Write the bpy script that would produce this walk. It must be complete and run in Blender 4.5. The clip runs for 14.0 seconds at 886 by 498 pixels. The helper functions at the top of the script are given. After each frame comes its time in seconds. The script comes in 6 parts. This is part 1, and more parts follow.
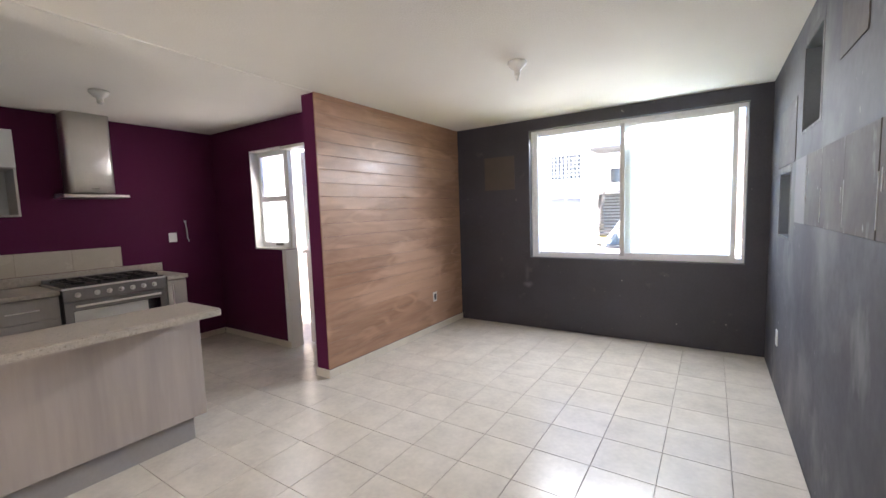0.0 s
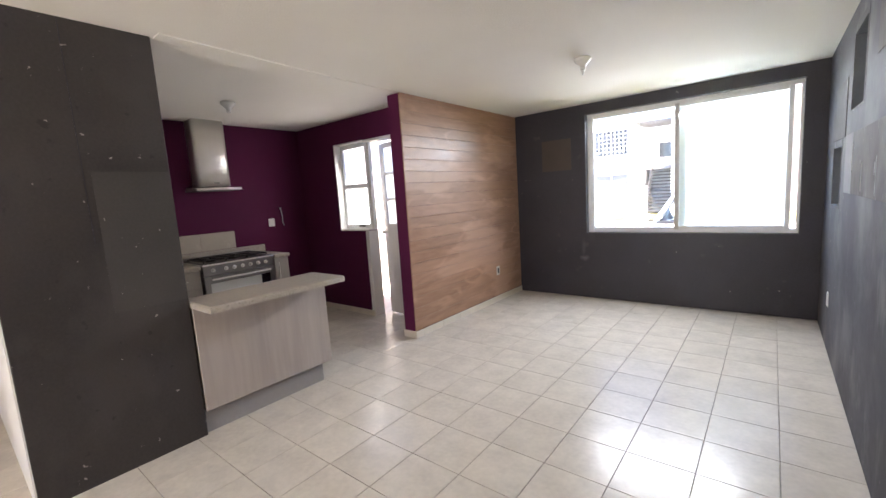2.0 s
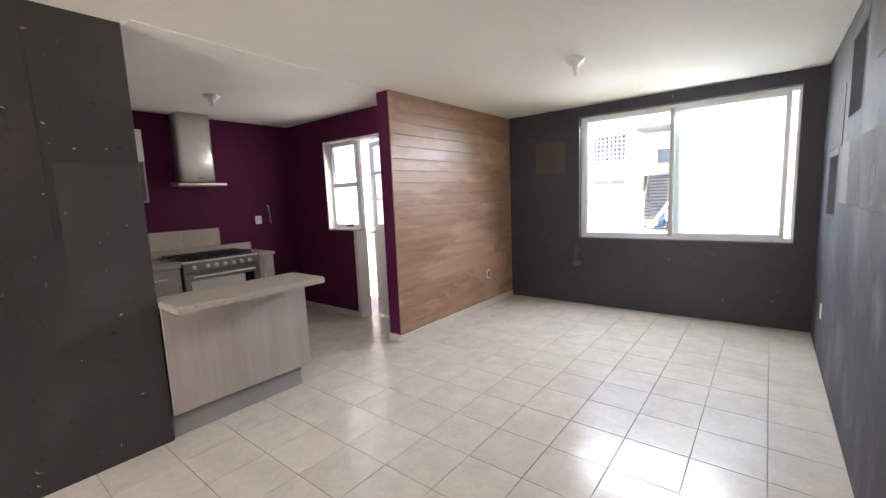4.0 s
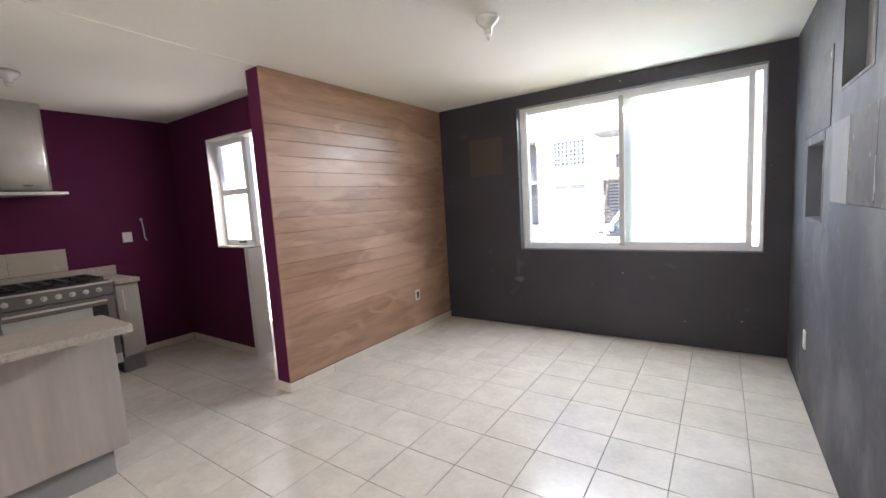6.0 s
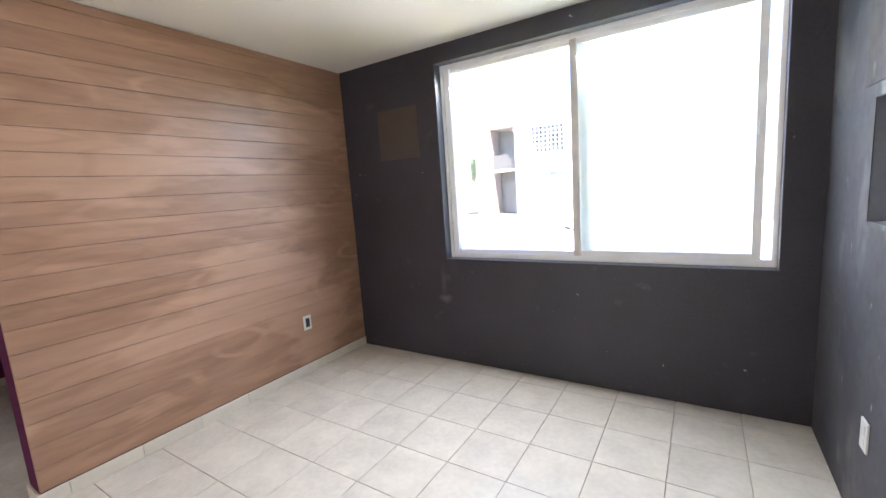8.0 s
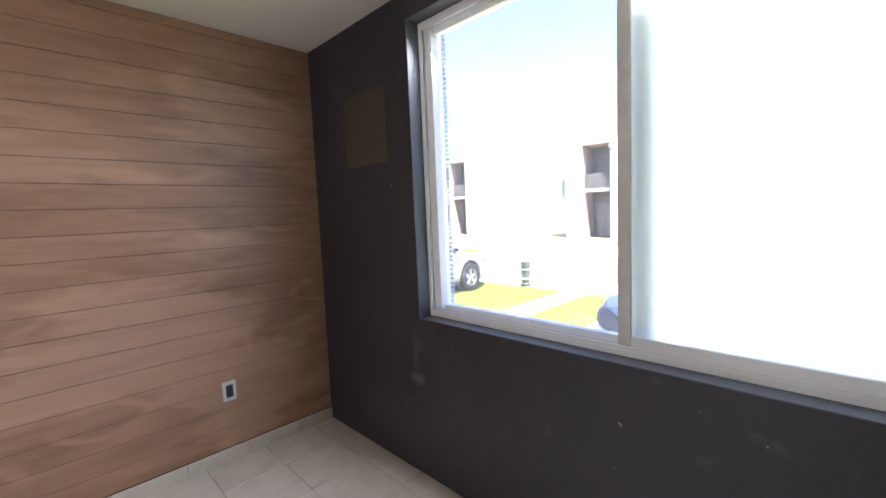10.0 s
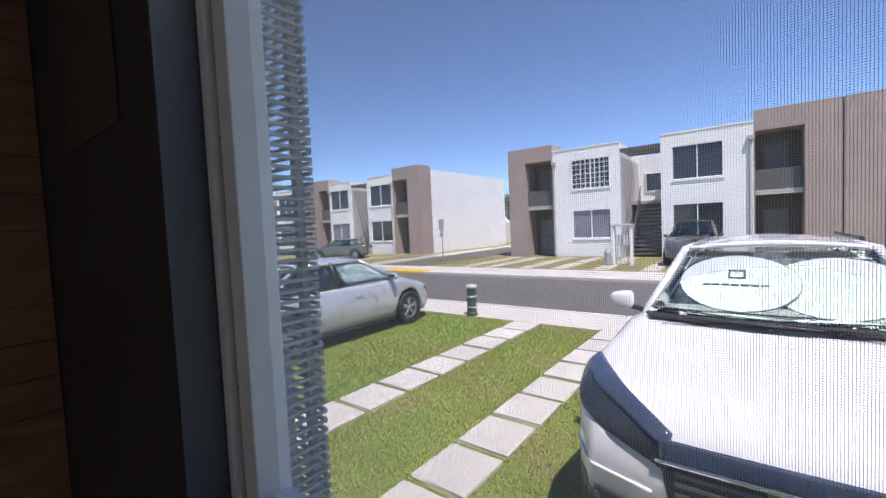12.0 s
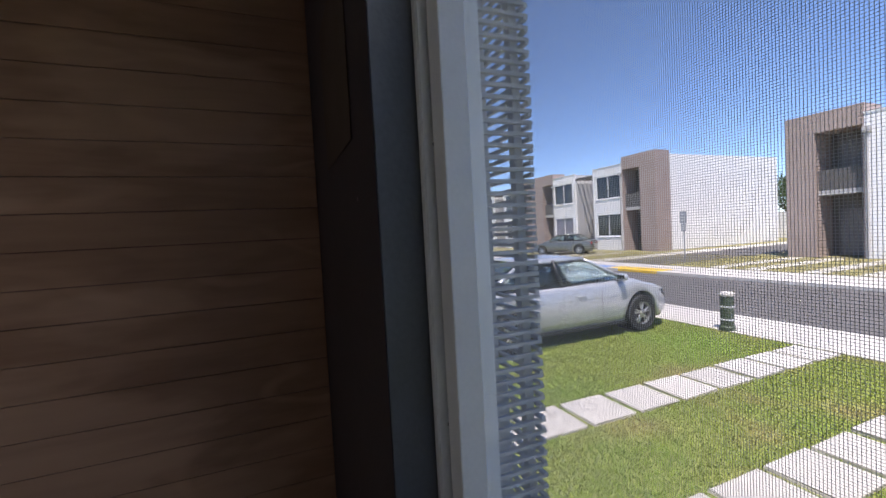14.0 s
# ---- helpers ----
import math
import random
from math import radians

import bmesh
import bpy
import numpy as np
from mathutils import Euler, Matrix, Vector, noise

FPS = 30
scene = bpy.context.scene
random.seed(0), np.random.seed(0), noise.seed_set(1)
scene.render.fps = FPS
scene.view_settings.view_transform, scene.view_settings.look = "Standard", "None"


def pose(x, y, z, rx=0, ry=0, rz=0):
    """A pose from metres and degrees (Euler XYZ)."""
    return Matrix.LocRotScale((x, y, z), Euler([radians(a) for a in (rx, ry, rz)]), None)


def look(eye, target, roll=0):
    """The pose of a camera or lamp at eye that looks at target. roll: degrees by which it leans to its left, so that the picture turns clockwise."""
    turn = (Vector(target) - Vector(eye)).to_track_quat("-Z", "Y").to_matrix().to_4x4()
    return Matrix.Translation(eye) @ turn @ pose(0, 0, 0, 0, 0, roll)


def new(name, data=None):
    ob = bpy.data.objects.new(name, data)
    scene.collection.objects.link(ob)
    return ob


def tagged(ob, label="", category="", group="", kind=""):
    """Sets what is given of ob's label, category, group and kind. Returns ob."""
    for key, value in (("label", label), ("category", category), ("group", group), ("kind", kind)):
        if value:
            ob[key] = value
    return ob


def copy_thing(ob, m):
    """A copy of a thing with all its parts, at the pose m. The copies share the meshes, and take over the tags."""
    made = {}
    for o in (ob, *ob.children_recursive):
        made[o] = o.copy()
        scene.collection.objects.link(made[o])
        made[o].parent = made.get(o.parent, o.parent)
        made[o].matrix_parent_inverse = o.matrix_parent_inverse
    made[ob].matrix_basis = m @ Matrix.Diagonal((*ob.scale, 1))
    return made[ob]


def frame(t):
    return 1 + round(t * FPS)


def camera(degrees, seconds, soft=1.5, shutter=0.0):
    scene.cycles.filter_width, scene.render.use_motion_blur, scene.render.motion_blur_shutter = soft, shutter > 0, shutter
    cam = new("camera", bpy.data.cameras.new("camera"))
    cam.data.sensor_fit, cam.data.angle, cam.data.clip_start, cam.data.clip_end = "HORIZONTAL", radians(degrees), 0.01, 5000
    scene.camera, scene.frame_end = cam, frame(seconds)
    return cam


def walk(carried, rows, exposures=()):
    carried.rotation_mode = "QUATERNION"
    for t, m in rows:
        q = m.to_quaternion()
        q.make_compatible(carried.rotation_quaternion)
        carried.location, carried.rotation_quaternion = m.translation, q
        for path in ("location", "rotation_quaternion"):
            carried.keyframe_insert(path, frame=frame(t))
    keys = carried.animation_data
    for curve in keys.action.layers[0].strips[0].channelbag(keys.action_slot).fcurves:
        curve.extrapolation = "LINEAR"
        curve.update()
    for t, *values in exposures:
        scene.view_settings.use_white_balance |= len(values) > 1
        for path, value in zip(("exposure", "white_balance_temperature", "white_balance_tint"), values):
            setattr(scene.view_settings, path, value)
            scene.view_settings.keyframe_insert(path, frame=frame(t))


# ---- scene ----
cam = camera(94.4, 14.0)

PATH = [
    (0, (0.045, 0.014, 1.453), (-1.05, 1.678, 1.272), -1.9),
    (0.5, (0.082, -0.13, 1.468), (-1.057, 1.503, 1.277), -2.6),
    (1, (0.115, -0.32, 1.454), (-1.088, 1.262, 1.234), -3.1),
    (1.5, (0.079, -0.503, 1.458), (-1.152, 1.056, 1.218), -3.5),
    (2, (0.089, -0.617, 1.471), (-1.157, 0.926, 1.213), -3.7),
    (2.5, (0.117, -0.665, 1.48), (-1.127, 0.878, 1.213), -3.5),
    (3, (0.137, -0.647, 1.484), (-1.107, 0.897, 1.221), -2.6),
    (5.5, (0.026, 0.194, 1.425), (-1.171, 1.781, 1.202), -3.2),
    (6, (0.018, 0.549, 1.427), (-1.102, 2.191, 1.202), -3.4),
    (6.5, (0.057, 0.968, 1.427), (-1.049, 2.616, 1.175), -1.7),
    (7, (0.016, 1.321, 1.424), (-1.028, 3.012, 1.196), -2.2),
    (7.5, (-0.031, 1.629, 1.424), (-1.046, 3.328, 1.134), -3.9),
    (10, (-0.207, 3.355, 1.413), (-1.616, 4.763, 1.237), -2.4),
    (10.5, (-0.398, 3.655, 1.435), (-1.802, 5.073, 1.31), -2.9),
    (11, (-0.561, 3.974, 1.428), (-1.963, 5.397, 1.328), -3.0),
    (11.5, (-0.716, 4.254, 1.439), (-2.028, 5.759, 1.336), -3.1),
    (12, (-0.951, 4.464, 1.45), (-2.163, 6.052, 1.349), -2.6),
    (12.5, (-1.086, 4.587, 1.461), (-2.308, 6.167, 1.356), -2.5),
    (13, (-1.107, 4.635, 1.492), (-2.483, 6.085, 1.431), -2.6),
    (13.5, (-1.102, 4.647, 1.5), (-2.705, 5.842, 1.459), -3.0),
    (14, (-1.109, 4.585, 1.489), (-2.959, 5.341, 1.415), -3.1),
]
# exposure of the picture in stops: bright indoors, closing down towards the window
EXPO = [(0.0, 3.52, 6780, 18), (6.0, 3.52, 6780, 18), (7.5, 3.70, 6650, 18), (9.6, 3.48, 6600, 19), (10.0, 3.15, 6600, 20), (10.5, 2.6, 6600, 22), (11.0, 1.85, 6600, 20), (11.5, 1.3, 6500, 19), (12.0, 0.78, 6400, 18), (12.5, 0.50, 6450, 19), (13.0, 0.50, 6450, 19), (13.5, 0.66, 6450, 19), (14.0, 0.82, 6450, 19)]
walk(cam, [(t, look(eye, aim, roll)) for t, eye, aim, roll in PATH], EXPO)

# ---- light ----
SUN_EL, SUN_AZ = 66.0, 127.0          # degrees; azimuth from +y towards +x
world = bpy.data.worlds.new("sky")
scene.world = world
world.use_nodes = True
wn = world.node_tree
sky = wn.nodes.new("ShaderNodeTexSky")
sky.sky_type = "NISHITA"
sky.sun_disc = False
sky.sun_elevation, sky.sun_rotation = radians(SUN_EL), radians(SUN_AZ)
sky.altitude, sky.air_density, sky.dust_density, sky.ozone_density = 2600, 0.9, 0.1, 5.0
wn.links.new(sky.outputs[0], wn.nodes["Background"].inputs[0])
wn.nodes["Background"].inputs[1].default_value = 0.15
sun = new("sun", bpy.data.lights.new("sun", "SUN"))
sun.data.energy, sun.data.angle, sun.data.color = 4.5, radians(0.53), (1.0, 0.95, 0.88)
ce = math.cos(radians(SUN_EL))
sun.matrix_world = look((60 * ce * math.sin(radians(SUN_AZ)), 60 * ce * math.cos(radians(SUN_AZ)), 60 * math.sin(radians(SUN_EL))), (0, 0, 0))

# the sky's light, in the head of the front window's opening
day = new("window_daylight", bpy.data.lights.new("window_daylight", "AREA"))
day.data.shape, day.data.size, day.data.size_y, day.data.spread = "RECTANGLE", 1.6, 0.20, radians(117)
day.data.energy, day.data.color = 4.7, (0.82, 0.92, 1.0)
day.matrix_world = pose(-0.95, 4.838, 2.245, 90 - 34, 0, 180)

# fill lamp for light from behind; its rear window is added and unseen
bfill = new("rear_fill_light", bpy.data.lights.new("rear_fill_light", "AREA"))
bfill.data.shape, bfill.data.size, bfill.data.size_y = "RECTANGLE", 1.25, 1.05
bfill.data.energy, bfill.data.color = 6.4, (1.0, 0.955, 0.90)
bfill.matrix_world = pose(-1.6, -3.19, 1.55, 90, 0, 0)
kday = new("kitchen_daylight", bpy.data.lights.new("kitchen_daylight", "AREA"))
kday.data.shape, kday.data.size, kday.data.size_y = "RECTANGLE", 0.40, 0.95
kday.data.energy, kday.data.color = 0.8, (1.0, 0.98, 0.95)
kday.matrix_world = pose(-4.09, 2.938, 1.60, 75, 0, 180)

# ---- materials ----
def material(name, color, rough=0.5, metal=0.0, vary=0.12, scale=3.0, fine=60.0, bump=0.15, stretch=(1, 1, 1), tint=None,
             rough_vary=0.1, island=0.0, obj=0.0, spec=0.5, coat=0.0, bump_dist=0.002, detail=6.0, fine_vary=0.35, shift=True, warp=0.0):
    """A surface with cloudy wear, fine grain and relief."""
    m = bpy.data.materials.new(name)
    m.use_nodes = True
    nt = m.node_tree
    N, L = nt.nodes, nt.links
    p = N["Principled BSDF"]
    p.inputs["Metallic"].default_value = metal
    p.inputs["Specular IOR Level"].default_value = spec
    p.inputs["Coat Weight"].default_value = coat
    tc = N.new("ShaderNodeTexCoord")
    mp = N.new("ShaderNodeMapping")
    mp.inputs["Scale"].default_value = stretch
    L.new(tc.outputs["Object"], mp.inputs["Vector"])
    vec = mp.outputs[0]
    info = None
    if obj or island:
        if island:
            info = N.new("ShaderNodeNewGeometry").outputs["Random Per Island"]
        else:
            info = N.new("ShaderNodeObjectInfo").outputs["Random"]
    if info is not None and shift:
        add = N.new("ShaderNodeVectorMath")
        add.operation = "MULTIPLY_ADD"
        cmb = N.new("ShaderNodeCombineXYZ")
        for k in range(3):
            L.new(info, cmb.inputs[k])
        L.new(cmb.outputs[0], add.inputs[0])
        add.inputs[1].default_value = (37.0, 53.0, 71.0)
        L.new(vec, add.inputs[2])
        vec = add.outputs[0]
    big = N.new("ShaderNodeTexNoise")
    big.inputs["Scale"].default_value, big.inputs["Detail"].default_value = scale, detail
    big.inputs["Distortion"].default_value = warp
    sml = N.new("ShaderNodeTexNoise")
    sml.inputs["Scale"].default_value, sml.inputs["Detail"].default_value = fine, 4
    L.new(vec, big.inputs["Vector"]), L.new(vec, sml.inputs["Vector"])
    mix = N.new("ShaderNodeMix")
    mix.data_type = "FLOAT"
    mix.inputs[0].default_value = fine_vary
    L.new(big.outputs["Fac"], mix.inputs[2]), L.new(sml.outputs["Fac"], mix.inputs[3])
    ramp = N.new("ShaderNodeValToRGB")
    c = Vector(color)
    dark, light = c * (1 - vary), c * (1 + vary)
    if tint is not None:
        light = Vector(tint)
    ramp.color_ramp.elements[0].position, ramp.color_ramp.elements[1].position = 0.32, 0.68
    ramp.color_ramp.elements[0].color, ramp.color_ramp.elements[1].color = (*dark, 1), (*light, 1)
    L.new(mix.outputs[0], ramp.inputs[0])
    out = ramp.outputs[0]
    if info is not None:
        hsv = N.new("ShaderNodeHueSaturation")
        mr = N.new("ShaderNodeMapRange")
        k = max(obj, island)
        mr.inputs["To Min"].default_value, mr.inputs["To Max"].default_value = 1 - k, 1 + k
        L.new(info, mr.inputs["Value"]), L.new(mr.outputs[0], hsv.inputs["Value"]), L.new(out, hsv.inputs["Color"])
        out = hsv.outputs[0]
    L.new(out, p.inputs["Base Color"])
    rr = N.new("ShaderNodeMapRange")
    rr.inputs["To Min"].default_value, rr.inputs["To Max"].default_value = max(0.02, rough - rough_vary), min(1, rough + rough_vary)
    L.new(big.outputs["Fac"], rr.inputs["Value"]), L.new(rr.outputs[0], p.inputs["Roughness"])
    if bump:
        b = N.new("ShaderNodeBump")
        b.inputs["Strength"].default_value, b.inputs["Distance"].default_value = bump, bump_dist
        L.new(sml.outputs["Fac"], b.inputs["Height"]), L.new(b.outputs[0], p.inputs["Normal"])
    return m


def glass(name, color=(0.95, 0.98, 1.0), rough=0.0, ior=1.45):
    """Clear, tinted or frosted glass."""
    m = bpy.data.materials.new(name)
    m.use_nodes = True
    p = m.node_tree.nodes["Principled BSDF"]
    p.inputs["Base Color"].default_value = (*color, 1)
    p.inputs["Transmission Weight"].default_value = 1.0
    p.inputs["Roughness"].default_value = rough
    p.inputs["IOR"].default_value = ior
    return m


def frosted(name, color, amount=0.5):
    """Frosted film: part rough refraction, part scattered light."""
    m = glass(name, color, 0.45)
    N, L = m.node_tree.nodes, m.node_tree.links
    tr = N.new("ShaderNodeBsdfTranslucent")
    tr.inputs[0].default_value = (*color, 1)
    mx = N.new("ShaderNodeMixShader")
    mx.inputs[0].default_value = amount
    L.new(N["Principled BSDF"].outputs[0], mx.inputs[1]), L.new(tr.outputs[0], mx.inputs[2])
    L.new(mx.outputs[0], N["Material Output"].inputs[0])
    return m


def stained(m, color, scale, low, high, stretch=(1, 1, 1), amount=1.0, rough=None, offset=(0, 0, 0)):
    """Adds stains or scuffs of another colour with their own outline to a material."""
    N, L = m.node_tree.nodes, m.node_tree.links
    p = N["Principled BSDF"]
    src = p.inputs["Base Color"].links[0].from_socket
    tc, mp = N.new("ShaderNodeTexCoord"), N.new("ShaderNodeMapping")
    mp.inputs["Scale"].default_value, mp.inputs["Location"].default_value = stretch, offset
    no = N.new("ShaderNodeTexNoise")
    no.inputs["Scale"].default_value, no.inputs["Detail"].default_value = scale, 5
    L.new(tc.outputs["Object"], mp.inputs[0]), L.new(mp.outputs[0], no.inputs["Vector"])
    mr = N.new("ShaderNodeMapRange")
    mr.inputs["From Min"].default_value, mr.inputs["From Max"].default_value = low, high
    mr.inputs["To Max"].default_value = amount
    L.new(no.outputs["Fac"], mr.inputs["Value"])
    mx = N.new("ShaderNodeMix")
    mx.data_type = "RGBA"
    mx.inputs[7].default_value = (*color, 1)
    L.new(mr.outputs[0], mx.inputs[0]), L.new(src, mx.inputs[6]), L.new(mx.outputs[2], p.inputs["Base Color"])
    return m


def figured(m, color, scale, rings, stretch, amount):
    """Adds flame-shaped wood figure: pale contour lines that come and go."""
    N, L = m.node_tree.nodes, m.node_tree.links
    p = N["Principled BSDF"]
    src = p.inputs["Base Color"].links[0].from_socket
    tc, mp = N.new("ShaderNodeTexCoord"), N.new("ShaderNodeMapping")
    mp.inputs["Scale"].default_value = stretch
    L.new(tc.outputs["Object"], mp.inputs[0])
    a, b = N.new("ShaderNodeTexNoise"), N.new("ShaderNodeTexNoise")
    a.inputs["Scale"].default_value, a.inputs["Detail"].default_value = scale, 2.2
    b.inputs["Scale"].default_value, b.inputs["Detail"].default_value = scale * 1.7, 3
    L.new(mp.outputs[0], a.inputs["Vector"]), L.new(mp.outputs[0], b.inputs["Vector"])
    k, sn = N.new("ShaderNodeMath"), N.new("ShaderNodeMath")
    k.operation, sn.operation = "MULTIPLY", "SINE"
    k.inputs[1].default_value = rings * 3.0
    L.new(a.outputs["Fac"], k.inputs[0]), L.new(k.outputs[0], sn.inputs[0])
    r1, r2 = N.new("ShaderNodeMapRange"), N.new("ShaderNodeMapRange")
    r1.inputs["From Min"].default_value, r1.inputs["From Max"].default_value = 0.45, 1.0
    r2.inputs["From Min"].default_value, r2.inputs["From Max"].default_value, r2.inputs["To Max"].default_value = 0.47, 0.64, amount
    L.new(sn.outputs[0], r1.inputs["Value"]), L.new(b.outputs["Fac"], r2.inputs["Value"])
    mu = N.new("ShaderNodeMath")
    mu.operation = "MULTIPLY"
    L.new(r1.outputs[0], mu.inputs[0]), L.new(r2.outputs[0], mu.inputs[1])
    mx = N.new("ShaderNodeMix")
    mx.data_type = "RGBA"
    mx.inputs[7].default_value = (*color, 1)
    L.new(mu.outputs[0], mx.inputs[0]), L.new(src, mx.inputs[6]), L.new(mx.outputs[2], p.inputs["Base Color"])
    return m


CEIL = material("ceiling_plaster", (0.80, 0.765, 0.70), 0.9, vary=0.03, scale=1.2, fine=90, bump=0.6, bump_dist=0.004)
CHARCOAL = material("charcoal_paint", (0.028, 0.0253, 0.0338), 0.45, vary=0.38, scale=1.5, fine=90, bump=0.25)
stained(CHARCOAL, (0.085, 0.078, 0.075), 9.0, 0.66, 0.80, amount=0.6)
stained(CHARCOAL, (0.060, 0.056, 0.060), 1.6, 0.60, 0.72, (1, 1, 0.7), 0.5)
stained(CHARCOAL, (0.34, 0.32, 0.30), 24.0, 0.715, 0.74, amount=0.9)


def smear(m, color, centre, radii, amount):
    """Adds one ragged smear of another colour about a place on the wall."""
    N, L = m.node_tree.nodes, m.node_tree.links
    p = N["Principled BSDF"]
    src = p.inputs["Base Color"].links[0].from_socket
    tc, mp, no = N.new("ShaderNodeTexCoord"), N.new("ShaderNodeMapping"), N.new("ShaderNodeTexNoise")
    mp.inputs["Scale"].default_value = [1 / r for r in radii]
    mp.inputs["Location"].default_value = [-c / r for c, r in zip(centre, radii)]
    no.inputs["Scale"].default_value, no.inputs["Detail"].default_value = 16.0, 5
    ln, add, mr = N.new("ShaderNodeVectorMath"), N.new("ShaderNodeMath"), N.new("ShaderNodeMapRange")
    ln.operation, add.operation = "LENGTH", "ADD"
    L.new(tc.outputs["Object"], mp.inputs[0]), L.new(tc.outputs["Object"], no.inputs["Vector"])
    L.new(mp.outputs[0], ln.inputs[0]), L.new(ln.outputs["Value"], add.inputs[0]), L.new(no.outputs["Fac"], add.inputs[1])
    mr.inputs["From Min"].default_value, mr.inputs["From Max"].default_value = 1.5, 0.6
    mr.inputs["To Max"].default_value = amount
    L.new(add.outputs[0], mr.inputs["Value"])
    mx = N.new("ShaderNodeMix")
    mx.data_type = "RGBA"
    mx.inputs[7].default_value = (*color, 1)
    L.new(mr.outputs[0], mx.inputs[0]), L.new(src, mx.inputs[6]), L.new(mx.outputs[2], p.inputs["Base Color"])


smear(CHARCOAL, (0.16, 0.155, 0.165), (-1.83, 4.752, 0.53), (0.075, 0.3, 0.045), 0.6)
smear(CHARCOAL, (0.10, 0.097, 0.105), (-1.845, 4.752, 0.66), (0.035, 0.3, 0.16), 0.45)
STUB = material("brown_charcoal_paint", (0.033, 0.0272, 0.0255), 0.48, vary=0.35, scale=1.3, fine=70, bump=0.3)
stained(STUB, (0.066, 0.058, 0.054), 2.0, 0.52, 0.64, (1, 1.4, 1.1), 0.35)
stained(STUB, (0.016, 0.014, 0.013), 14.0, 0.66, 0.70, amount=0.7)
stained(STUB, (0.36, 0.33, 0.30), 21.0, 0.715, 0.735, amount=0.9)
STUBLIGHT = material("rolled_charcoal_paint", (0.050, 0.044, 0.040), 0.55, vary=0.2, scale=2.5, fine=70, bump=0.3)
stained(STUBLIGHT, (0.36, 0.33, 0.30), 21.0, 0.715, 0.735, amount=0.9)
REVEAL = material("charcoal_reveal", (0.082, 0.086, 0.098), 0.5, vary=0.2, scale=4, fine=90, bump=0.25)
PATCH = material("brown_paint_patch", (0.062, 0.046, 0.036), 0.5, vary=0.12, scale=6, fine=90)
PLUM = material("plum_paint", (0.092, 0.0088, 0.047), 0.75, spec=0.25, vary=0.1, scale=1.6, fine=120, bump=0.2)
WHITEWALL = material("white_wall_paint", (0.74, 0.73, 0.70), 0.7, vary=0.04, scale=1.5, fine=90, bump=0.2)
GREYWALL = material("grey_skim_coat", (0.092, 0.088, 0.094), 0.76, vary=0.28, scale=1.3, fine=22, stretch=(1, 1.1, 1.0), bump=0.06, rough_vary=0.10, spec=0.25)
stained(GREYWALL, (0.20, 0.19, 0.184), 1.4, 0.50, 0.68, (1, 1.2, 1.1), 0.7)
stained(GREYWALL, (0.42, 0.40, 0.39), 15, 0.70, 0.76, (1, 1.7, 0.7), 0.6)
stained(GREYWALL, (0.26, 0.25, 0.243), 2.6, 0.60, 0.72, (1, 1.8, 0.8), 0.45, offset=(0, 7.7, 2.9))
stained(GREYWALL, (0.046, 0.044, 0.049), 0.9, 0.48, 0.62, (1, 1.3, 1.0), 0.6, offset=(0, 1.3, 4.2))
GREYPANEL = material("brown_grey_skim_coat", (0.108, 0.095, 0.087), 0.8, spec=0.2, vary=0.3, scale=2.5, fine=24, stretch=(1, 1.2, 0.9), bump=0.1)
stained(GREYPANEL, (0.19, 0.175, 0.166), 2.4, 0.52, 0.70, (1, 1.4, 0.8), 0.7)
stained(GREYPANEL, (0.036, 0.031, 0.030), 2.6, 0.55, 0.68, (1, 1.6, 0.9), 0.4, offset=(0, 3.1, 1.7))
stained(GREYPANEL, (0.46, 0.44, 0.42), 14.0, 0.69, 0.74, (1, 1.8, 0.7), 0.8)
stained(GREYPANEL, (0.36, 0.345, 0.33), 6.5, 0.62, 0.72, (1, 1.8, 0.7), 0.5, offset=(0, 2.2, 0.4))
PLASTER = material("dry_plaster_smear", (0.44, 0.425, 0.41), 0.85, spec=0.2, vary=0.25, scale=14, fine=60, bump=0.15)
PALEPATCH = material("pale_skim_coat", (0.215, 0.208, 0.204), 0.8, spec=0.2, vary=0.15, scale=5, fine=40, stretch=(1, 2, 0.6), bump=0.1)
NICHEEDGE = material("pale_niche_skim", (0.120, 0.116, 0.117), 0.8, spec=0.2, vary=0.25, scale=4, fine=30, bump=0.1)
stained(NICHEEDGE, (0.34, 0.33, 0.32), 6.0, 0.54, 0.66, (1, 1.5, 0.8), 0.6)
# niche back made paler than its sides: window light put into the colour
NICHELIT = material("window_lit_niche_back", (0.5, 0.485, 0.50), 0.6, vary=0.12, scale=5, fine=60)
NICHE = material("blue_grey_niche_paint", (0.11, 0.125, 0.14), 0.45, vary=0.15, scale=4, fine=60)
WOOD = material("stained_pine_board", (0.335, 0.180, 0.108), 0.38, vary=0.14, scale=1.5, fine=9, stretch=(1.0, 0.5, 3.2), bump=0.10, obj=0.04, tint=(0.425, 0.244, 0.154),
                rough_vary=0.18, detail=5.0, fine_vary=0.3, shift=False, warp=2.6)
stained(WOOD, (0.54, 0.335, 0.225), 1.25, 0.525, 0.575, (1.0, 0.62, 1.9), 0.55, offset=(0, 0.3, 0.9))
stained(WOOD, (0.22, 0.112, 0.070), 3.1, 0.56, 0.74, (1.0, 0.30, 5.0), 0.3)
# pale grain figure; glints off the grain are put into its colour too
figured(WOOD, (0.60, 0.36, 0.235), 1.5, 17.0, (1.0, 0.50, 1.6), 0.42)
figured(WOOD, (0.21, 0.105, 0.064), 1.25, 40.0, (1.0, 0.42, 1.9), 0.20)
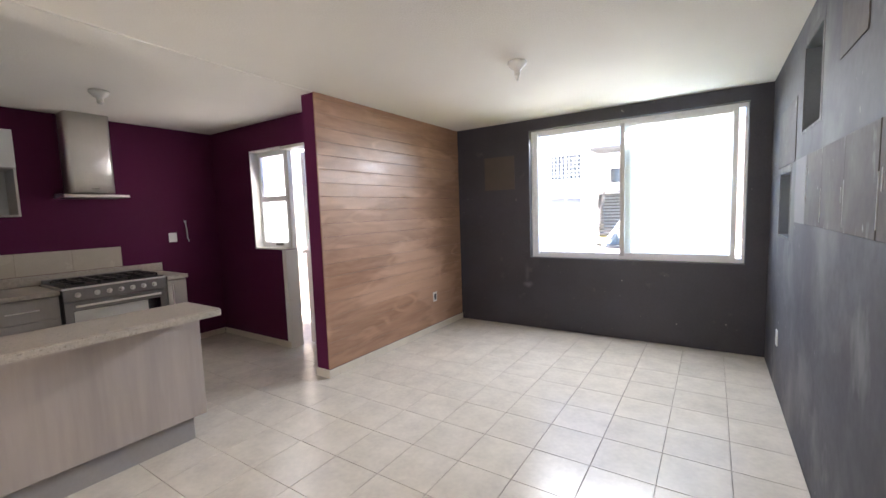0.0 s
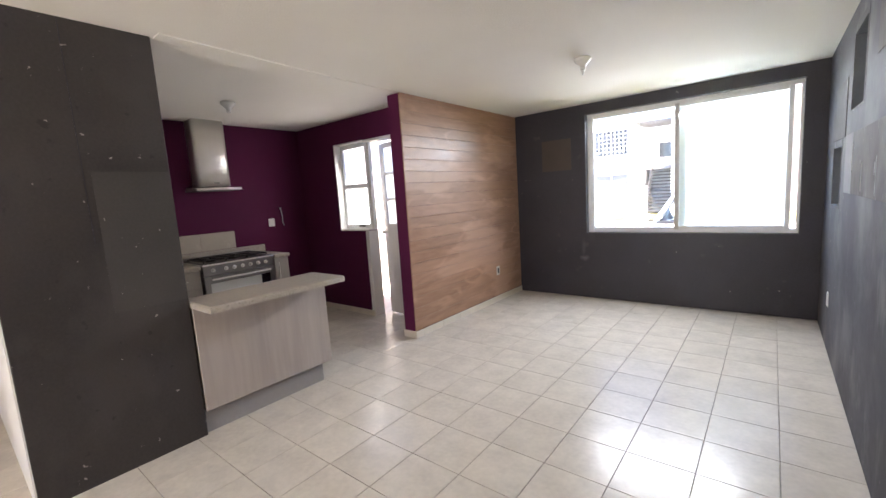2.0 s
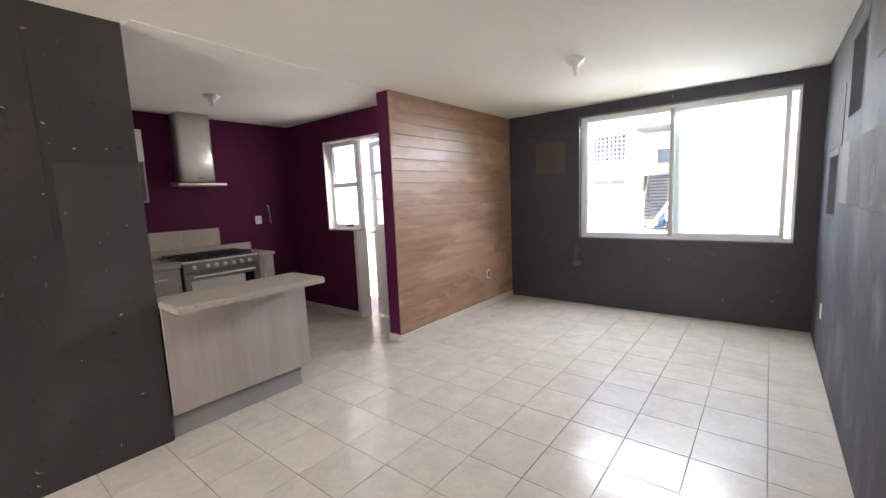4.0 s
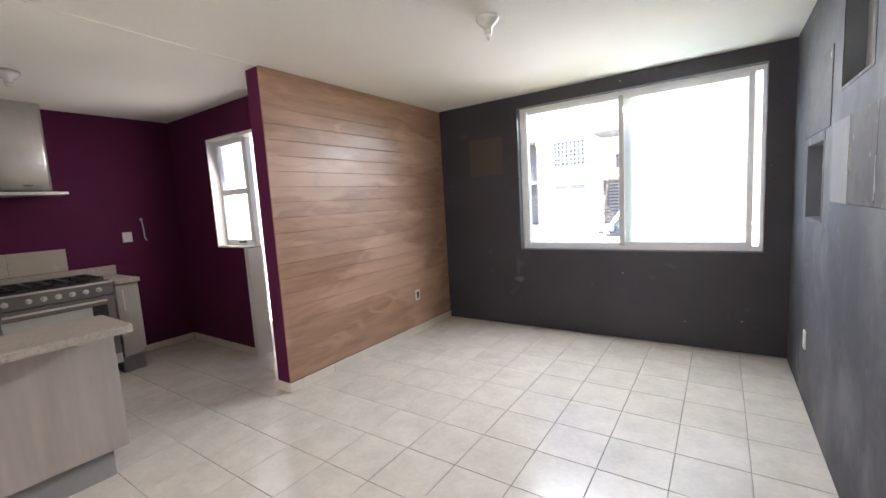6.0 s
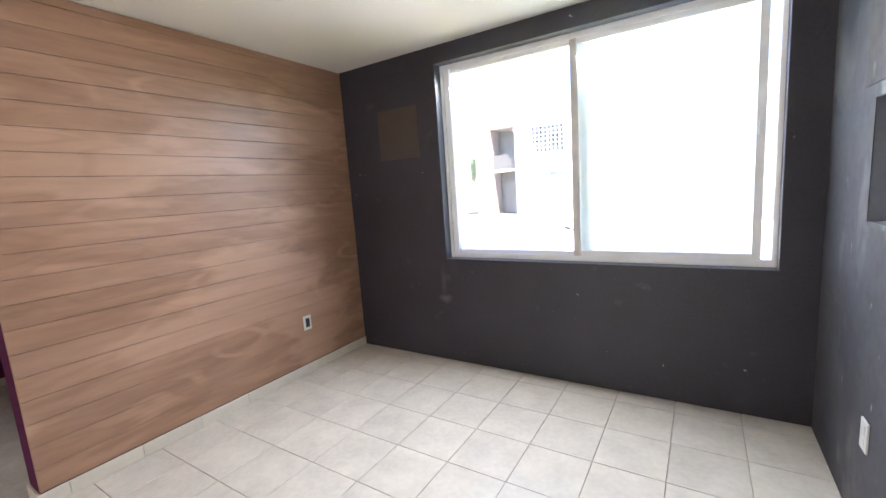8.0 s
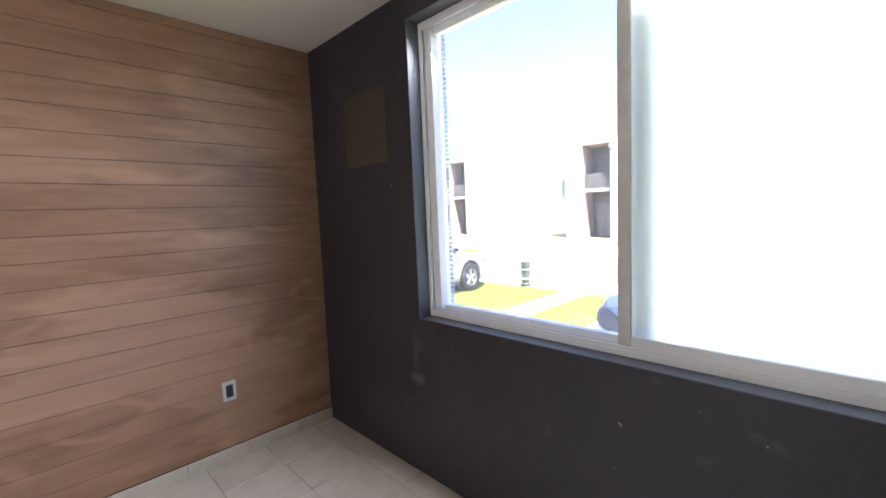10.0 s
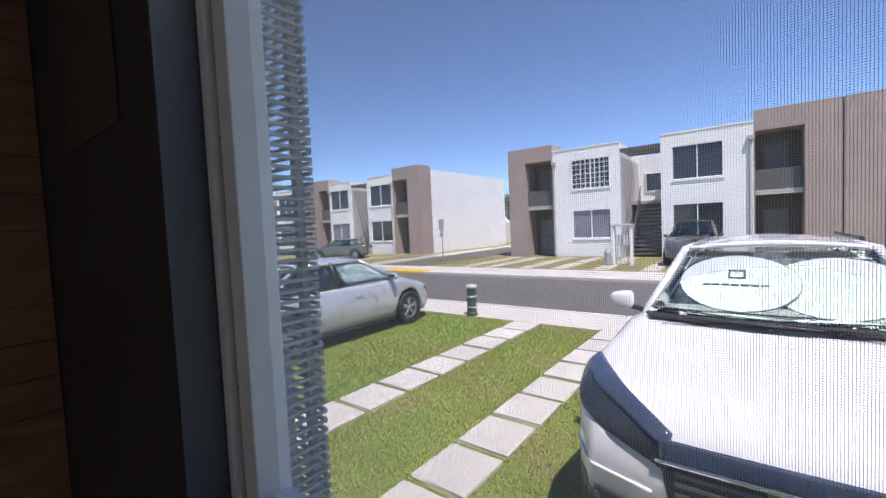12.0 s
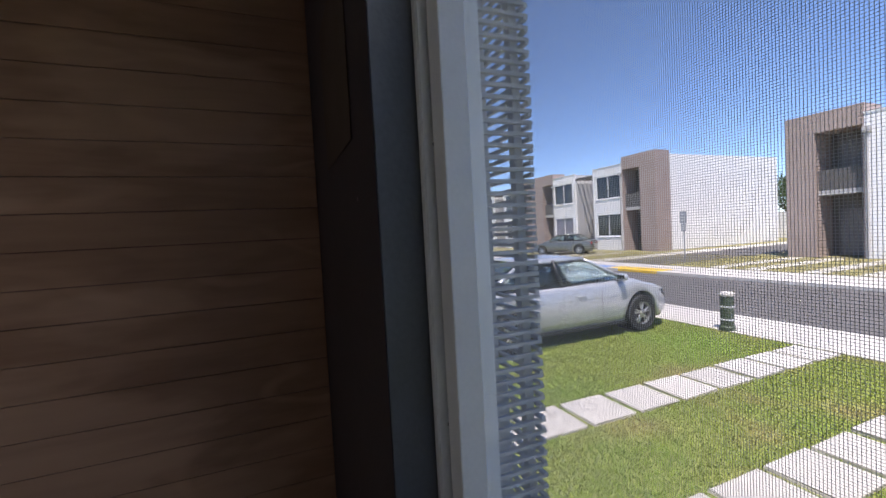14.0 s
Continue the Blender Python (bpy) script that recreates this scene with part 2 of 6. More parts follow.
TILE = material("beige_floor_tile", (0.575, 0.525, 0.455), 0.235, vary=0.12, scale=6.0, fine=35, bump=0.03, obj=0.03, rough_vary=0.025, spec=0.22)
TILEJ = material("beige_floor_tile_far", (0.575, 0.525, 0.455), 0.235, vary=0.12, scale=6.0, fine=35, bump=0.03, island=0.03, rough_vary=0.025, spec=0.22)
GROUT = material("grey_grout", (0.45, 0.41, 0.35), 0.85, vary=0.2, scale=12, fine=150)
SKIRT = material("beige_skirting_tile", (0.66, 0.60, 0.50), 0.42, rough_vary=0.04, vary=0.06, scale=8, fine=50, bump=0.05, obj=0.03)
ALU = material("white_window_aluminium", (0.87, 0.88, 0.885), 0.38, vary=0.05, scale=9, fine=120, bump=0.05)
# duller and browner than the other window aluminium
ALUDARK = material("brown_grey_window_stile", (0.60, 0.575, 0.54), 0.5, vary=0.12, scale=9, fine=100, bump=0.08)
SCREW = material("zinc_screw", (0.28, 0.27, 0.26), 0.4, 0.9, vary=0.1)
FROST = frosted("frosted_film_glass", (0.92, 0.98, 0.96), 0.42)
CLEAR = glass("clear_glass", (0.97, 0.99, 0.98))
MESHM = material("fly_screen_fibre", (0.47, 0.47, 0.48), 0.6, vary=0.05, bump=0)
STEEL = material("brushed_steel", (0.88, 0.86, 0.82), 0.40, 1.0, vary=0.03, scale=2, fine=60, stretch=(8, 8, 0.6), bump=0, rough_vary=0.04)
STEELDK = material("dark_steel", (0.30, 0.29, 0.28), 0.35, 0.9, vary=0.08, scale=3, fine=90, bump=0.04)
BLACKMET = material("black_enamel", (0.018, 0.017, 0.017), 0.3, vary=0.2, scale=9, fine=80, bump=0.08)
OVENGLASS = material("dark_oven_glass", (0.012, 0.012, 0.013), 0.08, vary=0.1, bump=0)
PAPER = material("white_paper_sheet", (0.72, 0.72, 0.68), 0.7, vary=0.04, scale=5, fine=50, bump=0.1)
LAMI = material("taupe_wood_laminate", (0.39, 0.335, 0.30), 0.42, vary=0.13, scale=2.2, fine=14, stretch=(2.5, 2.5, 0.22), bump=0.06)
KICK = material("grey_plinth_laminate", (0.30, 0.28, 0.27), 0.45, vary=0.08, scale=3, fine=40)
TOP = material("speckled_taupe_worktop", (0.44, 0.39, 0.33), 0.32, vary=0.2, scale=38, fine=160, bump=0.05, fine_vary=0.5)
stained(TOP, (0.17, 0.14, 0.12), 95, 0.60, 0.66, amount=0.6)
CABGREY = material("grey_cabinet_laminate", (0.42, 0.385, 0.35), 0.4, vary=0.08, scale=3, fine=30, stretch=(2, 2, 0.3))
CABWHITE = material("white_gloss_cabinet", (0.72, 0.72, 0.70), 0.22, vary=0.03)
CREAMTILE = material("cream_wall_tile", (0.52, 0.465, 0.38), 0.25, vary=0.05, scale=6, fine=60, obj=0.02)
PLASTIC = material("white_plastic", (0.75, 0.74, 0.70), 0.35, vary=0.03, bump=0)
PORCELAIN = material("white_porcelain", (0.78, 0.77, 0.73), 0.22, vary=0.03, bump=0)
BLACKPL = material("dark_socket_insert", (0.03, 0.035, 0.05), 0.35, vary=0.1, bump=0)
DOORW = material("white_metal_door", (0.74, 0.72, 0.68), 0.4, vary=0.05, scale=4, fine=80, bump=0.05)
BULB = material("milky_bulb_glass", (0.82, 0.82, 0.80), 0.12, vary=0.02, bump=0)
# outdoors
WHITEH = material("white_render", (0.80, 0.79, 0.77), 0.85, vary=0.05, scale=0.7, fine=18, bump=0.25, bump_dist=0.01)
BROWNH = material("taupe_render", (0.34, 0.268, 0.236), 0.85, vary=0.12, scale=0.8, fine=14, bump=0.3, bump_dist=0.01)
GREYH = material("grey_render", (0.42, 0.41, 0.40), 0.85, vary=0.1, scale=0.8, fine=14, bump=0.3, bump_dist=0.01)
# dark paint of rails, steps and beams; on porch backs it paints in shade
DARKH = material("dark_paint_and_porch_shade", (0.10, 0.095, 0.09), 0.7, vary=0.15, scale=1.5, fine=20)
DOORDK = material("dark_grey_door_paint", (0.16, 0.155, 0.155), 0.6, vary=0.12, scale=2, fine=20)
WINDK = material("dark_window_glass", (0.03, 0.036, 0.042), 0.06, vary=0.3, scale=0.8, fine=4, bump=0, obj=0.15)
WINBLUE = material("curtained_window_glass", (0.20, 0.19, 0.24), 0.15, vary=0.25, scale=0.9, fine=5, bump=0, obj=0.2)
ASPHALT = material("worn_asphalt", (0.105, 0.098, 0.094), 0.9, vary=0.16, scale=0.6, fine=45, bump=0.4, bump_dist=0.006)
CONC = material("pale_concrete", (0.50, 0.475, 0.435), 0.85, vary=0.12, scale=1.4, fine=35, bump=0.3, bump_dist=0.004, obj=0.05)
CONCJ = material("pale_concrete_pavement", (0.48, 0.455, 0.42), 0.85, vary=0.12, scale=0.9, fine=30, bump=0.3, bump_dist=0.004)
YELLOW = material("yellow_kerb_paint", (0.62, 0.40, 0.04), 0.7, vary=0.15, scale=4, fine=40)
BLUEP = material("blue_road_paint", (0.10, 0.22, 0.50), 0.7, vary=0.2, scale=4, fine=40)
SOIL = material("lawn_soil", (0.17, 0.24, 0.045), 0.95, vary=0.35, scale=1.1, fine=30, tint=(0.30, 0.31, 0.09), bump=0.8, bump_dist=0.02)
GRASS = material("lawn_grass", (0.27, 0.38, 0.06), 0.6, vary=0.3, scale=1.0, fine=25, tint=(0.34, 0.385, 0.085), bump=0, spec=0.3, island=0.14)
DRYSOIL = material("dry_verge_soil", (0.25, 0.215, 0.11), 0.95, vary=0.35, scale=0.9, fine=30, tint=(0.33, 0.31, 0.12), bump=0.8, bump_dist=0.02)
DRYGRASS = material("dry_grass", (0.30, 0.285, 0.10), 0.7, vary=0.3, scale=1.0, fine=25, tint=(0.42, 0.36, 0.19), bump=0, spec=0.2, island=0.2)
stained(GRASS, (0.40, 0.31, 0.15), 0.9, 0.50, 0.62, amount=0.75)
stained(GRASS, (0.20, 0.36, 0.05), 0.45, 0.50, 0.62, amount=0.6, offset=(3.3, 1.2, 0))
LATT = material("grey_painted_slat", (0.40, 0.405, 0.415), 0.5, vary=0.1, scale=8, fine=60, bump=0.1)
PIPEW = material("pale_grey_pipe", (0.5, 0.52, 0.54), 0.5, vary=0.05, scale=6)
GREENM = material("green_meter_post", (0.055, 0.075, 0.045), 0.5, vary=0.2, scale=6, fine=50)
WHITECAR = material("white_car_paint", (0.68, 0.68, 0.69), 0.18, vary=0.015, scale=1, bump=0, coat=0.6, rough_vary=0.03)
SILVERCAR = material("silver_car_paint", (0.55, 0.57, 0.595), 0.25, 0.4, vary=0.03, scale=1, fine=400, bump=0, coat=0.6, rough_vary=0.03)
GREENCAR = material("grey_green_car_paint", (0.17, 0.18, 0.16), 0.25, 0.5, vary=0.03, scale=1, bump=0, coat=0.6, rough_vary=0.03)
DARKCAR = material("dark_grey_car_paint", (0.10, 0.105, 0.11), 0.25, 0.4, vary=0.03, scale=1, bump=0, coat=0.6, rough_vary=0.03)
CARGLASS = glass("tinted_car_glass", (0.62, 0.72, 0.70))
CARBLACK = material("black_car_trim", (0.02, 0.02, 0.022), 0.4, vary=0.15, scale=6, bump=0.05)
# black gloss trim with the sky's blue reflection mixed into the base colour
GRILLE = material("sky_tinted_black_grille", (0.035, 0.05, 0.085), 0.18, vary=0.2, scale=3, bump=0, coat=0.5)
LAMPG = material("smoked_headlight", (0.022, 0.025, 0.032), 0.12, vary=0.5, scale=7, bump=0, spec=0.35)
CHROME = material("chrome", (0.75, 0.76, 0.78), 0.1, 1.0, vary=0.02, bump=0)
RUBBER = material("tyre_rubber", (0.022, 0.022, 0.022), 0.75, vary=0.2, scale=20, fine=90)
RIM = material("alloy_rim", (0.58, 0.58, 0.58), 0.28, 0.85, vary=0.05, bump=0)
SHADE = material("pale_sunshade_fabric", (0.50, 0.55, 0.55), 0.6, vary=0.06, scale=4, fine=90)
REDL = material("red_tail_lamp", (0.30, 0.02, 0.015), 0.15, vary=0.2, bump=0)
LEAF = material("tree_leaf", (0.06, 0.10, 0.02), 0.6, vary=0.4, scale=2, fine=9, bump=0, island=0.3)
BARK = material("tree_bark", (0.13, 0.09, 0.06), 0.9, vary=0.25, scale=6, fine=40)
SIGNM = material("grey_sign_metal", (0.33, 0.34, 0.35), 0.5, 0.3, vary=0.1)

# ---- building helpers ----
def empty(name, loc=(0, 0, 0), **tags):
    ob = new(name)
    ob.location = loc
    ob.empty_display_size = 0.1
    return tagged(ob, **tags)


def link(name, bm, mat, parent=None, label="", smooth=False):
    """One mesh object; its coordinates are the world's, or its thing's where that is built about its own base."""
    me = bpy.data.meshes.new(name)
    bmesh.ops.recalc_face_normals(bm, faces=bm.faces)
    if smooth:
        for f in bm.faces:
            f.smooth = True
    bm.to_mesh(me)
    bm.free()
    for m in (mat if isinstance(mat, (list, tuple)) else [mat]):
        me.materials.append(m)
    ob = new(name, me)
    if parent is not None:
        ob.parent = parent
        ob.matrix_parent_inverse = Matrix.Translation(-parent_base(parent))
    if label:
        ob["label"] = label
    return ob


def parent_base(ob):
    """Parts are built in the world's frame, or in that of a thing which still stands at the origin."""
    return ob.location if ob.data is None else Vector((0, 0, 0))


def part(name, bm, mat, parent, label="", smooth=False):
    return link(name, bm, mat, parent, label, smooth)


def structure(name, bm, mat, label, category="wall", smooth=False):
    return tagged(link(name, bm, mat, None, label, smooth), category=category, kind="structure")


def thing(name, bm, mat, label, category, group="", smooth=False):
    return tagged(link(name, bm, mat, None, label, smooth), category=category, group=group)


def box(bm, x0, x1, y0, y1, z0, z1, bevel=0.0, seg=2):
    """A box, with rounded edges where bevel is given."""
    g = bmesh.ops.create_cube(bm, size=1.0)
    vs = g["verts"]
    bmesh.ops.scale(bm, vec=(x1 - x0, y1 - y0, z1 - z0), verts=vs)
    bmesh.ops.translate(bm, vec=((x0 + x1) / 2, (y0 + y1) / 2, (z0 + z1) / 2), verts=vs)
    if bevel:
        es = list({e for v in vs for e in v.link_edges})
        bmesh.ops.bevel(bm, geom=es, offset=bevel, segments=seg, affect="EDGES", profile=0.5)
    return bm


def B(x0, x1, y0, y1, z0, z1, bevel=0.0, seg=2):
    return box(bmesh.new(), min(x0, x1), max(x0, x1), min(y0, y1), max(y0, y1), min(z0, z1), max(z0, z1), bevel, seg)


def tube(bm, a, b, r0, r1=None, n=16, cap=True):
    """A round bar from a to b."""
    a, b = Vector(a), Vector(b)
    r1 = r0 if r1 is None else r1
    d = b - a
    m = Matrix.Translation((a + b) / 2) @ d.to_track_quat("Z", "Y").to_matrix().to_4x4()
    bmesh.ops.create_cone(bm, cap_ends=cap, cap_tris=False, segments=n, radius1=r0, radius2=r1, depth=d.length, matrix=m)
    return bm


def lathe(bm, profile, centre, n=24, axis="z", cap=True):
    """A turned shape: profile is rows of radius and height."""
    rings = []
    for r, h in profile:
        ring = []
        for k in range(n):
            a = 2 * math.pi * k / n
            p = (r * math.cos(a), r * math.sin(a), h)
            if axis == "x":
                p = (h, p[0], p[1])
            if axis == "y":
                p = (p[0], h, p[1])
            ring.append(bm.verts.new(Vector(centre) + Vector(p)))
        rings.append(ring)
    for a, b in zip(rings, rings[1:]):
        for k in range(n):
            bm.faces.new((a[k], a[(k + 1) % n], b[(k + 1) % n], b[k]))
    if cap:
        bm.faces.new(rings[0]), bm.faces.new(rings[-1])
    return bm


def slab(u_cuts, v_cuts, t0, t1, holes, place):
    """A wall with openings: a grid of cells in u and v, t its thickness; place turns (u, v, t) into the world."""
    us = sorted(set(u_cuts) | {h[0] for h in holes} | {h[1] for h in holes})
    vs = sorted(set(v_cuts) | {h[2] for h in holes} | {h[3] for h in holes})
    solid = {}
    for i in range(len(us) - 1):
        for j in range(len(vs) - 1):
            cu, cv = (us[i] + us[i + 1]) / 2, (vs[j] + vs[j + 1]) / 2
            solid[i, j] = not any(h[0] < cu < h[1] and h[2] < cv < h[3] for h in holes)
    bm = bmesh.new()
    cache = {}

    def vert(i, j, t):
        if (i, j, t) not in cache:
            cache[i, j, t] = bm.verts.new(place(us[i], vs[j], t))
        return cache[i, j, t]

    for (i, j), s in solid.items():
        if not s:
            continue
        for t in (t0, t1):
            bm.faces.new([vert(i, j, t), vert(i + 1, j, t), vert(i + 1, j + 1, t), vert(i, j + 1, t)])
        for di, dj, a, b in ((-1, 0, (i, j), (i, j + 1)), (1, 0, (i + 1, j), (i + 1, j + 1)), (0, -1, (i, j), (i + 1, j)), (0, 1, (i, j + 1), (i + 1, j + 1))):
            if not solid.get((i + di, j + dj), False):
                bm.faces.new([vert(*a, t0), vert(*b, t0), vert(*b, t1), vert(*a, t1)])
    return bm


def on_y(u, v, t):
    return (u, t, v)


def on_x(u, v, t):
    return (t, u, v)


# ---- the plan, in metres ----
XR, XW, YN, H = 0.481, -2.786, 4.752, 2.50        # feature wall, boarded wall, window wall, ceiling
XK, YK = -5.165, 2.79                             # kitchen: hood wall, wall with the door
YB, XB = -3.2, -5.165                             # the unseen end of the room behind the path
WX0, WX1, WZ0, WZ1 = -1.804, 0.311, 0.863, 2.372  # front window
GZ = -0.47                                        # lawn level outside

# floor bed, under the tiles
structure("floor", B(XK - 0.15, XR + 0.2, YB - 0.15, YN + 0.15, -0.45, -0.012), GROUT, "concrete floor bed with grey grout between beige tiles", "floor")
ceil = bmesh.new()
box(ceil, XW - 0.014, XR + 0.2, YB - 0.15, YN + 0.178, H, H + 0.2)
box(ceil, XK - 0.15, XW - 0.0141, YB - 0.15, YK + 0.15, H - 0.007, H + 0.2, 0.004, 2)
# plaster lip that runs slightly askew from the stub to the partition
lip = [ceil.verts.new((x, y, H - 0.007)) for x, y in ((XW - 0.02, 0.36), (-2.69, 0.36), (-2.745, 1.10), (-2.785, 1.80), (XW - 0.0135, 2.405), (XW - 0.02, 2.405))]
up = bmesh.ops.extrude_face_region(ceil, geom=[ceil.faces.new(lip)])
bmesh.ops.translate(ceil, vec=(0, 0, 0.05), verts=[v for v in up["geom"] if isinstance(v, bmesh.types.BMVert)])
box(ceil, XW - 0.17, XW - 0.015, YK + 0.151, YN + 0.177, H, H + 0.199)
structure("ceiling", ceil, CEIL, "off-white textured plaster ceiling", "ceiling")

# window wall, charcoal inside, white render outside
structure("wall_north", slab([XW - 0.16, XR], [-0.011, H], YN, YN + 0.135, [(WX0, WX1, WZ0, WZ1)], on_y), CHARCOAL,
          "scuffed charcoal painted wall round the front window")
structure("wall_front_outside", slab([XW - 0.16, XR + 0.2], [-0.6, H + 0.75], YN + 0.137, YN + 0.178, [(WX0 + 0.006, WX1 - 0.006, WZ0 + 0.006, WZ1 - 0.006)], on_y),
          WHITEH, "white rendered outer face of the front wall")
# reveal lining of the front window
rv = slab([WX0 - 0.001, WX1 + 0.001], [WZ0 - 0.001, WZ1 + 0.001], YN + 0.002, YN + 0.086, [(WX0 + 0.003, WX1 - 0.003, WZ0 + 0.003, WZ1 - 0.003)], on_y)
structure("trim_window_reveal", rv, REVEAL, "dark grey painted plaster window reveal", "trim")

# feature wall with two niches
N1, N2 = (2.79, 3.27, 1.85, 2.33), (3.63, 4.13, 1.19, 1.65)
structure("wall_east", slab([YB, YN], [-0.011, H], XR, XR + 0.15, [N1, N2], on_x), GREYWALL,
          "grey skim-coated feature wall with streaks, patches and two niches")
structure("wall_east_back", B(XR + 0.152, XR + 0.2, YB, YN + 0.135, -0.6, H + 0.75), WHITEH, "plain outer layer behind the feature wall")
for name, n in (("niche_high", N1), ("niche_low", N2)):
    nb = slab([n[0] - 0.001, n[1] + 0.001], [n[2] - 0.001, n[3] + 0.001], XR + 0.003, XR + 0.084, [(n[0] + 0.004, n[1] - 0.004, n[2] + 0.004, n[3] - 0.004)], on_x)
    structure("trim_" + name + "_back", B(XR + 0.076, XR + 0.149, n[0] + 0.004, n[1] - 0.004, n[2] + 0.004, n[3] - 0.004), NICHELIT, "back of a square wall niche, window light put into its colour", "niche")
    structure("trim_" + name, nb, NICHE, "blue-grey painted lining of a square wall niche", "niche")
    edge = slab([n[0] - 0.030, n[1] + 0.012], [n[2] - 0.012, n[3] + 0.045], XR - 0.0022, XR - 0.0006, [(n[0] + 0.003, n[1] - 0.003, n[2] + 0.003, n[3] - 0.003)], on_x)
    structure("trim_" + name + "_edge", edge, NICHEEDGE, "pale skim coat round a square wall niche", "niche")
band = tagged(empty("trim_band_panel", (XR, 1.23, 1.315)), label="long brown-grey skim-coated band on the feature wall", category="wall panel", kind="structure")
for k in range(9):
    part("panel", B(XR - 0.005 - 0.0008 * (k % 3), XR - 0.001, 3.06 - 0.4067 * (k + 1) + 0.0022, 3.06 - 0.4067 * k - 0.0022, 1.317, 1.698, 0.0015, 1), GREYPANEL, band)
rngw = random.Random(21)
for k in range(9):
    for j in range(2):
        ys, zs, hs = 3.06 - 0.4067 * k + rngw.uniform(-0.05, 0.05) * j, rngw.uniform(1.33, 1.5), rngw.uniform(0.06, 0.19)
        part("plaster_smear", B(XR - 0.0072, XR - 0.0045, ys - rngw.uniform(0.003, 0.007), ys + 0.002, zs, zs + hs, 0.001, 1), PLASTER, band, "dried pale plaster along the joint")
structure("trim_pale_patch", B(XR - 0.004, XR - 0.001, 3.064, 3.40, 1.315, 1.70), PALEPATCH, "pale unpainted patch on the feature wall", "wall panel")
structure("trim_square_patch", B(XR - 0.004, XR - 0.001, 3.47, 4.25, 1.70, 2.105), GREYPANEL, "square darker patch on the feature wall", "wall panel")
structure("trim_upper_patch", B(XR - 0.004, XR - 0.001, 2.05, 2.42, 2.03, 2.47), GREYPANEL, "rough darker patch near the ceiling", "wall panel")
structure("trim_brown_patch", B(-2.395, -1.99, YN - 0.004, YN - 0.001, 1.70, 2.105), PATCH, "brownish square of older paint on the charcoal wall", "wall panel")

# boarded partition: plum core, boards on its living-room face
structure("wall_partition", B(XW - 0.165, XW - 0.014, 2.412, YN - 0.001, -0.011, H + 0.012, 0.004, 1), PLUM, "plum painted partition end beside the boards")
# kitchen walls
structure("wall_kitchen_west", B(XK - 0.15, XK, YB, YK + 0.15, -0.011, H + 0.011), PLUM, "plum painted kitchen wall behind the cooker")
KW = (-4.375, -3.803, 1.10, 2.20)
KD = (-3.830, XW - 0.172, -0.02, 2.20)
structure("wall_kitchen_north", slab([XK, XW - 0.17], [-0.012, H + 0.011], YK, YK + 0.15, [KW, KD], on_y), PLUM, "plum painted kitchen wall with window and door")
structure("wall_stub", B(XW - 0.16, XW, -0.465, 0.345, -0.011, H + 0.012, 0.003, 1), STUB, "scuffed charcoal painted wall stub beside the breakfast bar")
structure("trim_stub_patch", B(XW - 0.001, XW + 0.0008, -0.03, 0.343, 0.93, 1.72), STUBLIGHT, "lighter rolled square of paint on the scuffed stub", "wall panel")
structure("trim_stub_joint", B(XW - 0.001, XW + 0.0012, -0.066, -0.062, 1.33, 2.495), CHARCOAL, "filled upright joint in the scuffed stub", "wall joint")
structure("wall_hall", B(XK, XW - 0.003, -0.473, -0.325, -0.011, H + 0.012), WHITEWALL, "white painted hall wall behind the stub")
# the opening in this wall is added for the rear fill light
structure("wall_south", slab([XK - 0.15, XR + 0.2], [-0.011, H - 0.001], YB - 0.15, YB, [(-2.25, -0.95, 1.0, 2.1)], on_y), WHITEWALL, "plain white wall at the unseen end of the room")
# patio behind the kitchen door
structure("wall_patio_west", B(XK - 0.3, XK - 0.16, YK + 0.15, YN + 0.1, -0.05, 2.6), CONCJ, "pale wall of the service patio")
structure("wall_patio_north", B(XK - 0.3, XW - 0.17, YN + 0.02, YN + 0.15, -0.5, 2.4), WHITEH, "bright rendered wall of the service patio")
structure("floor_patio", B(XK - 0.16, XW - 0.17, YK + 0.155, YN + 0.02, -0.4, -0.03), CONCJ, "pale concrete service patio floor", "floor")

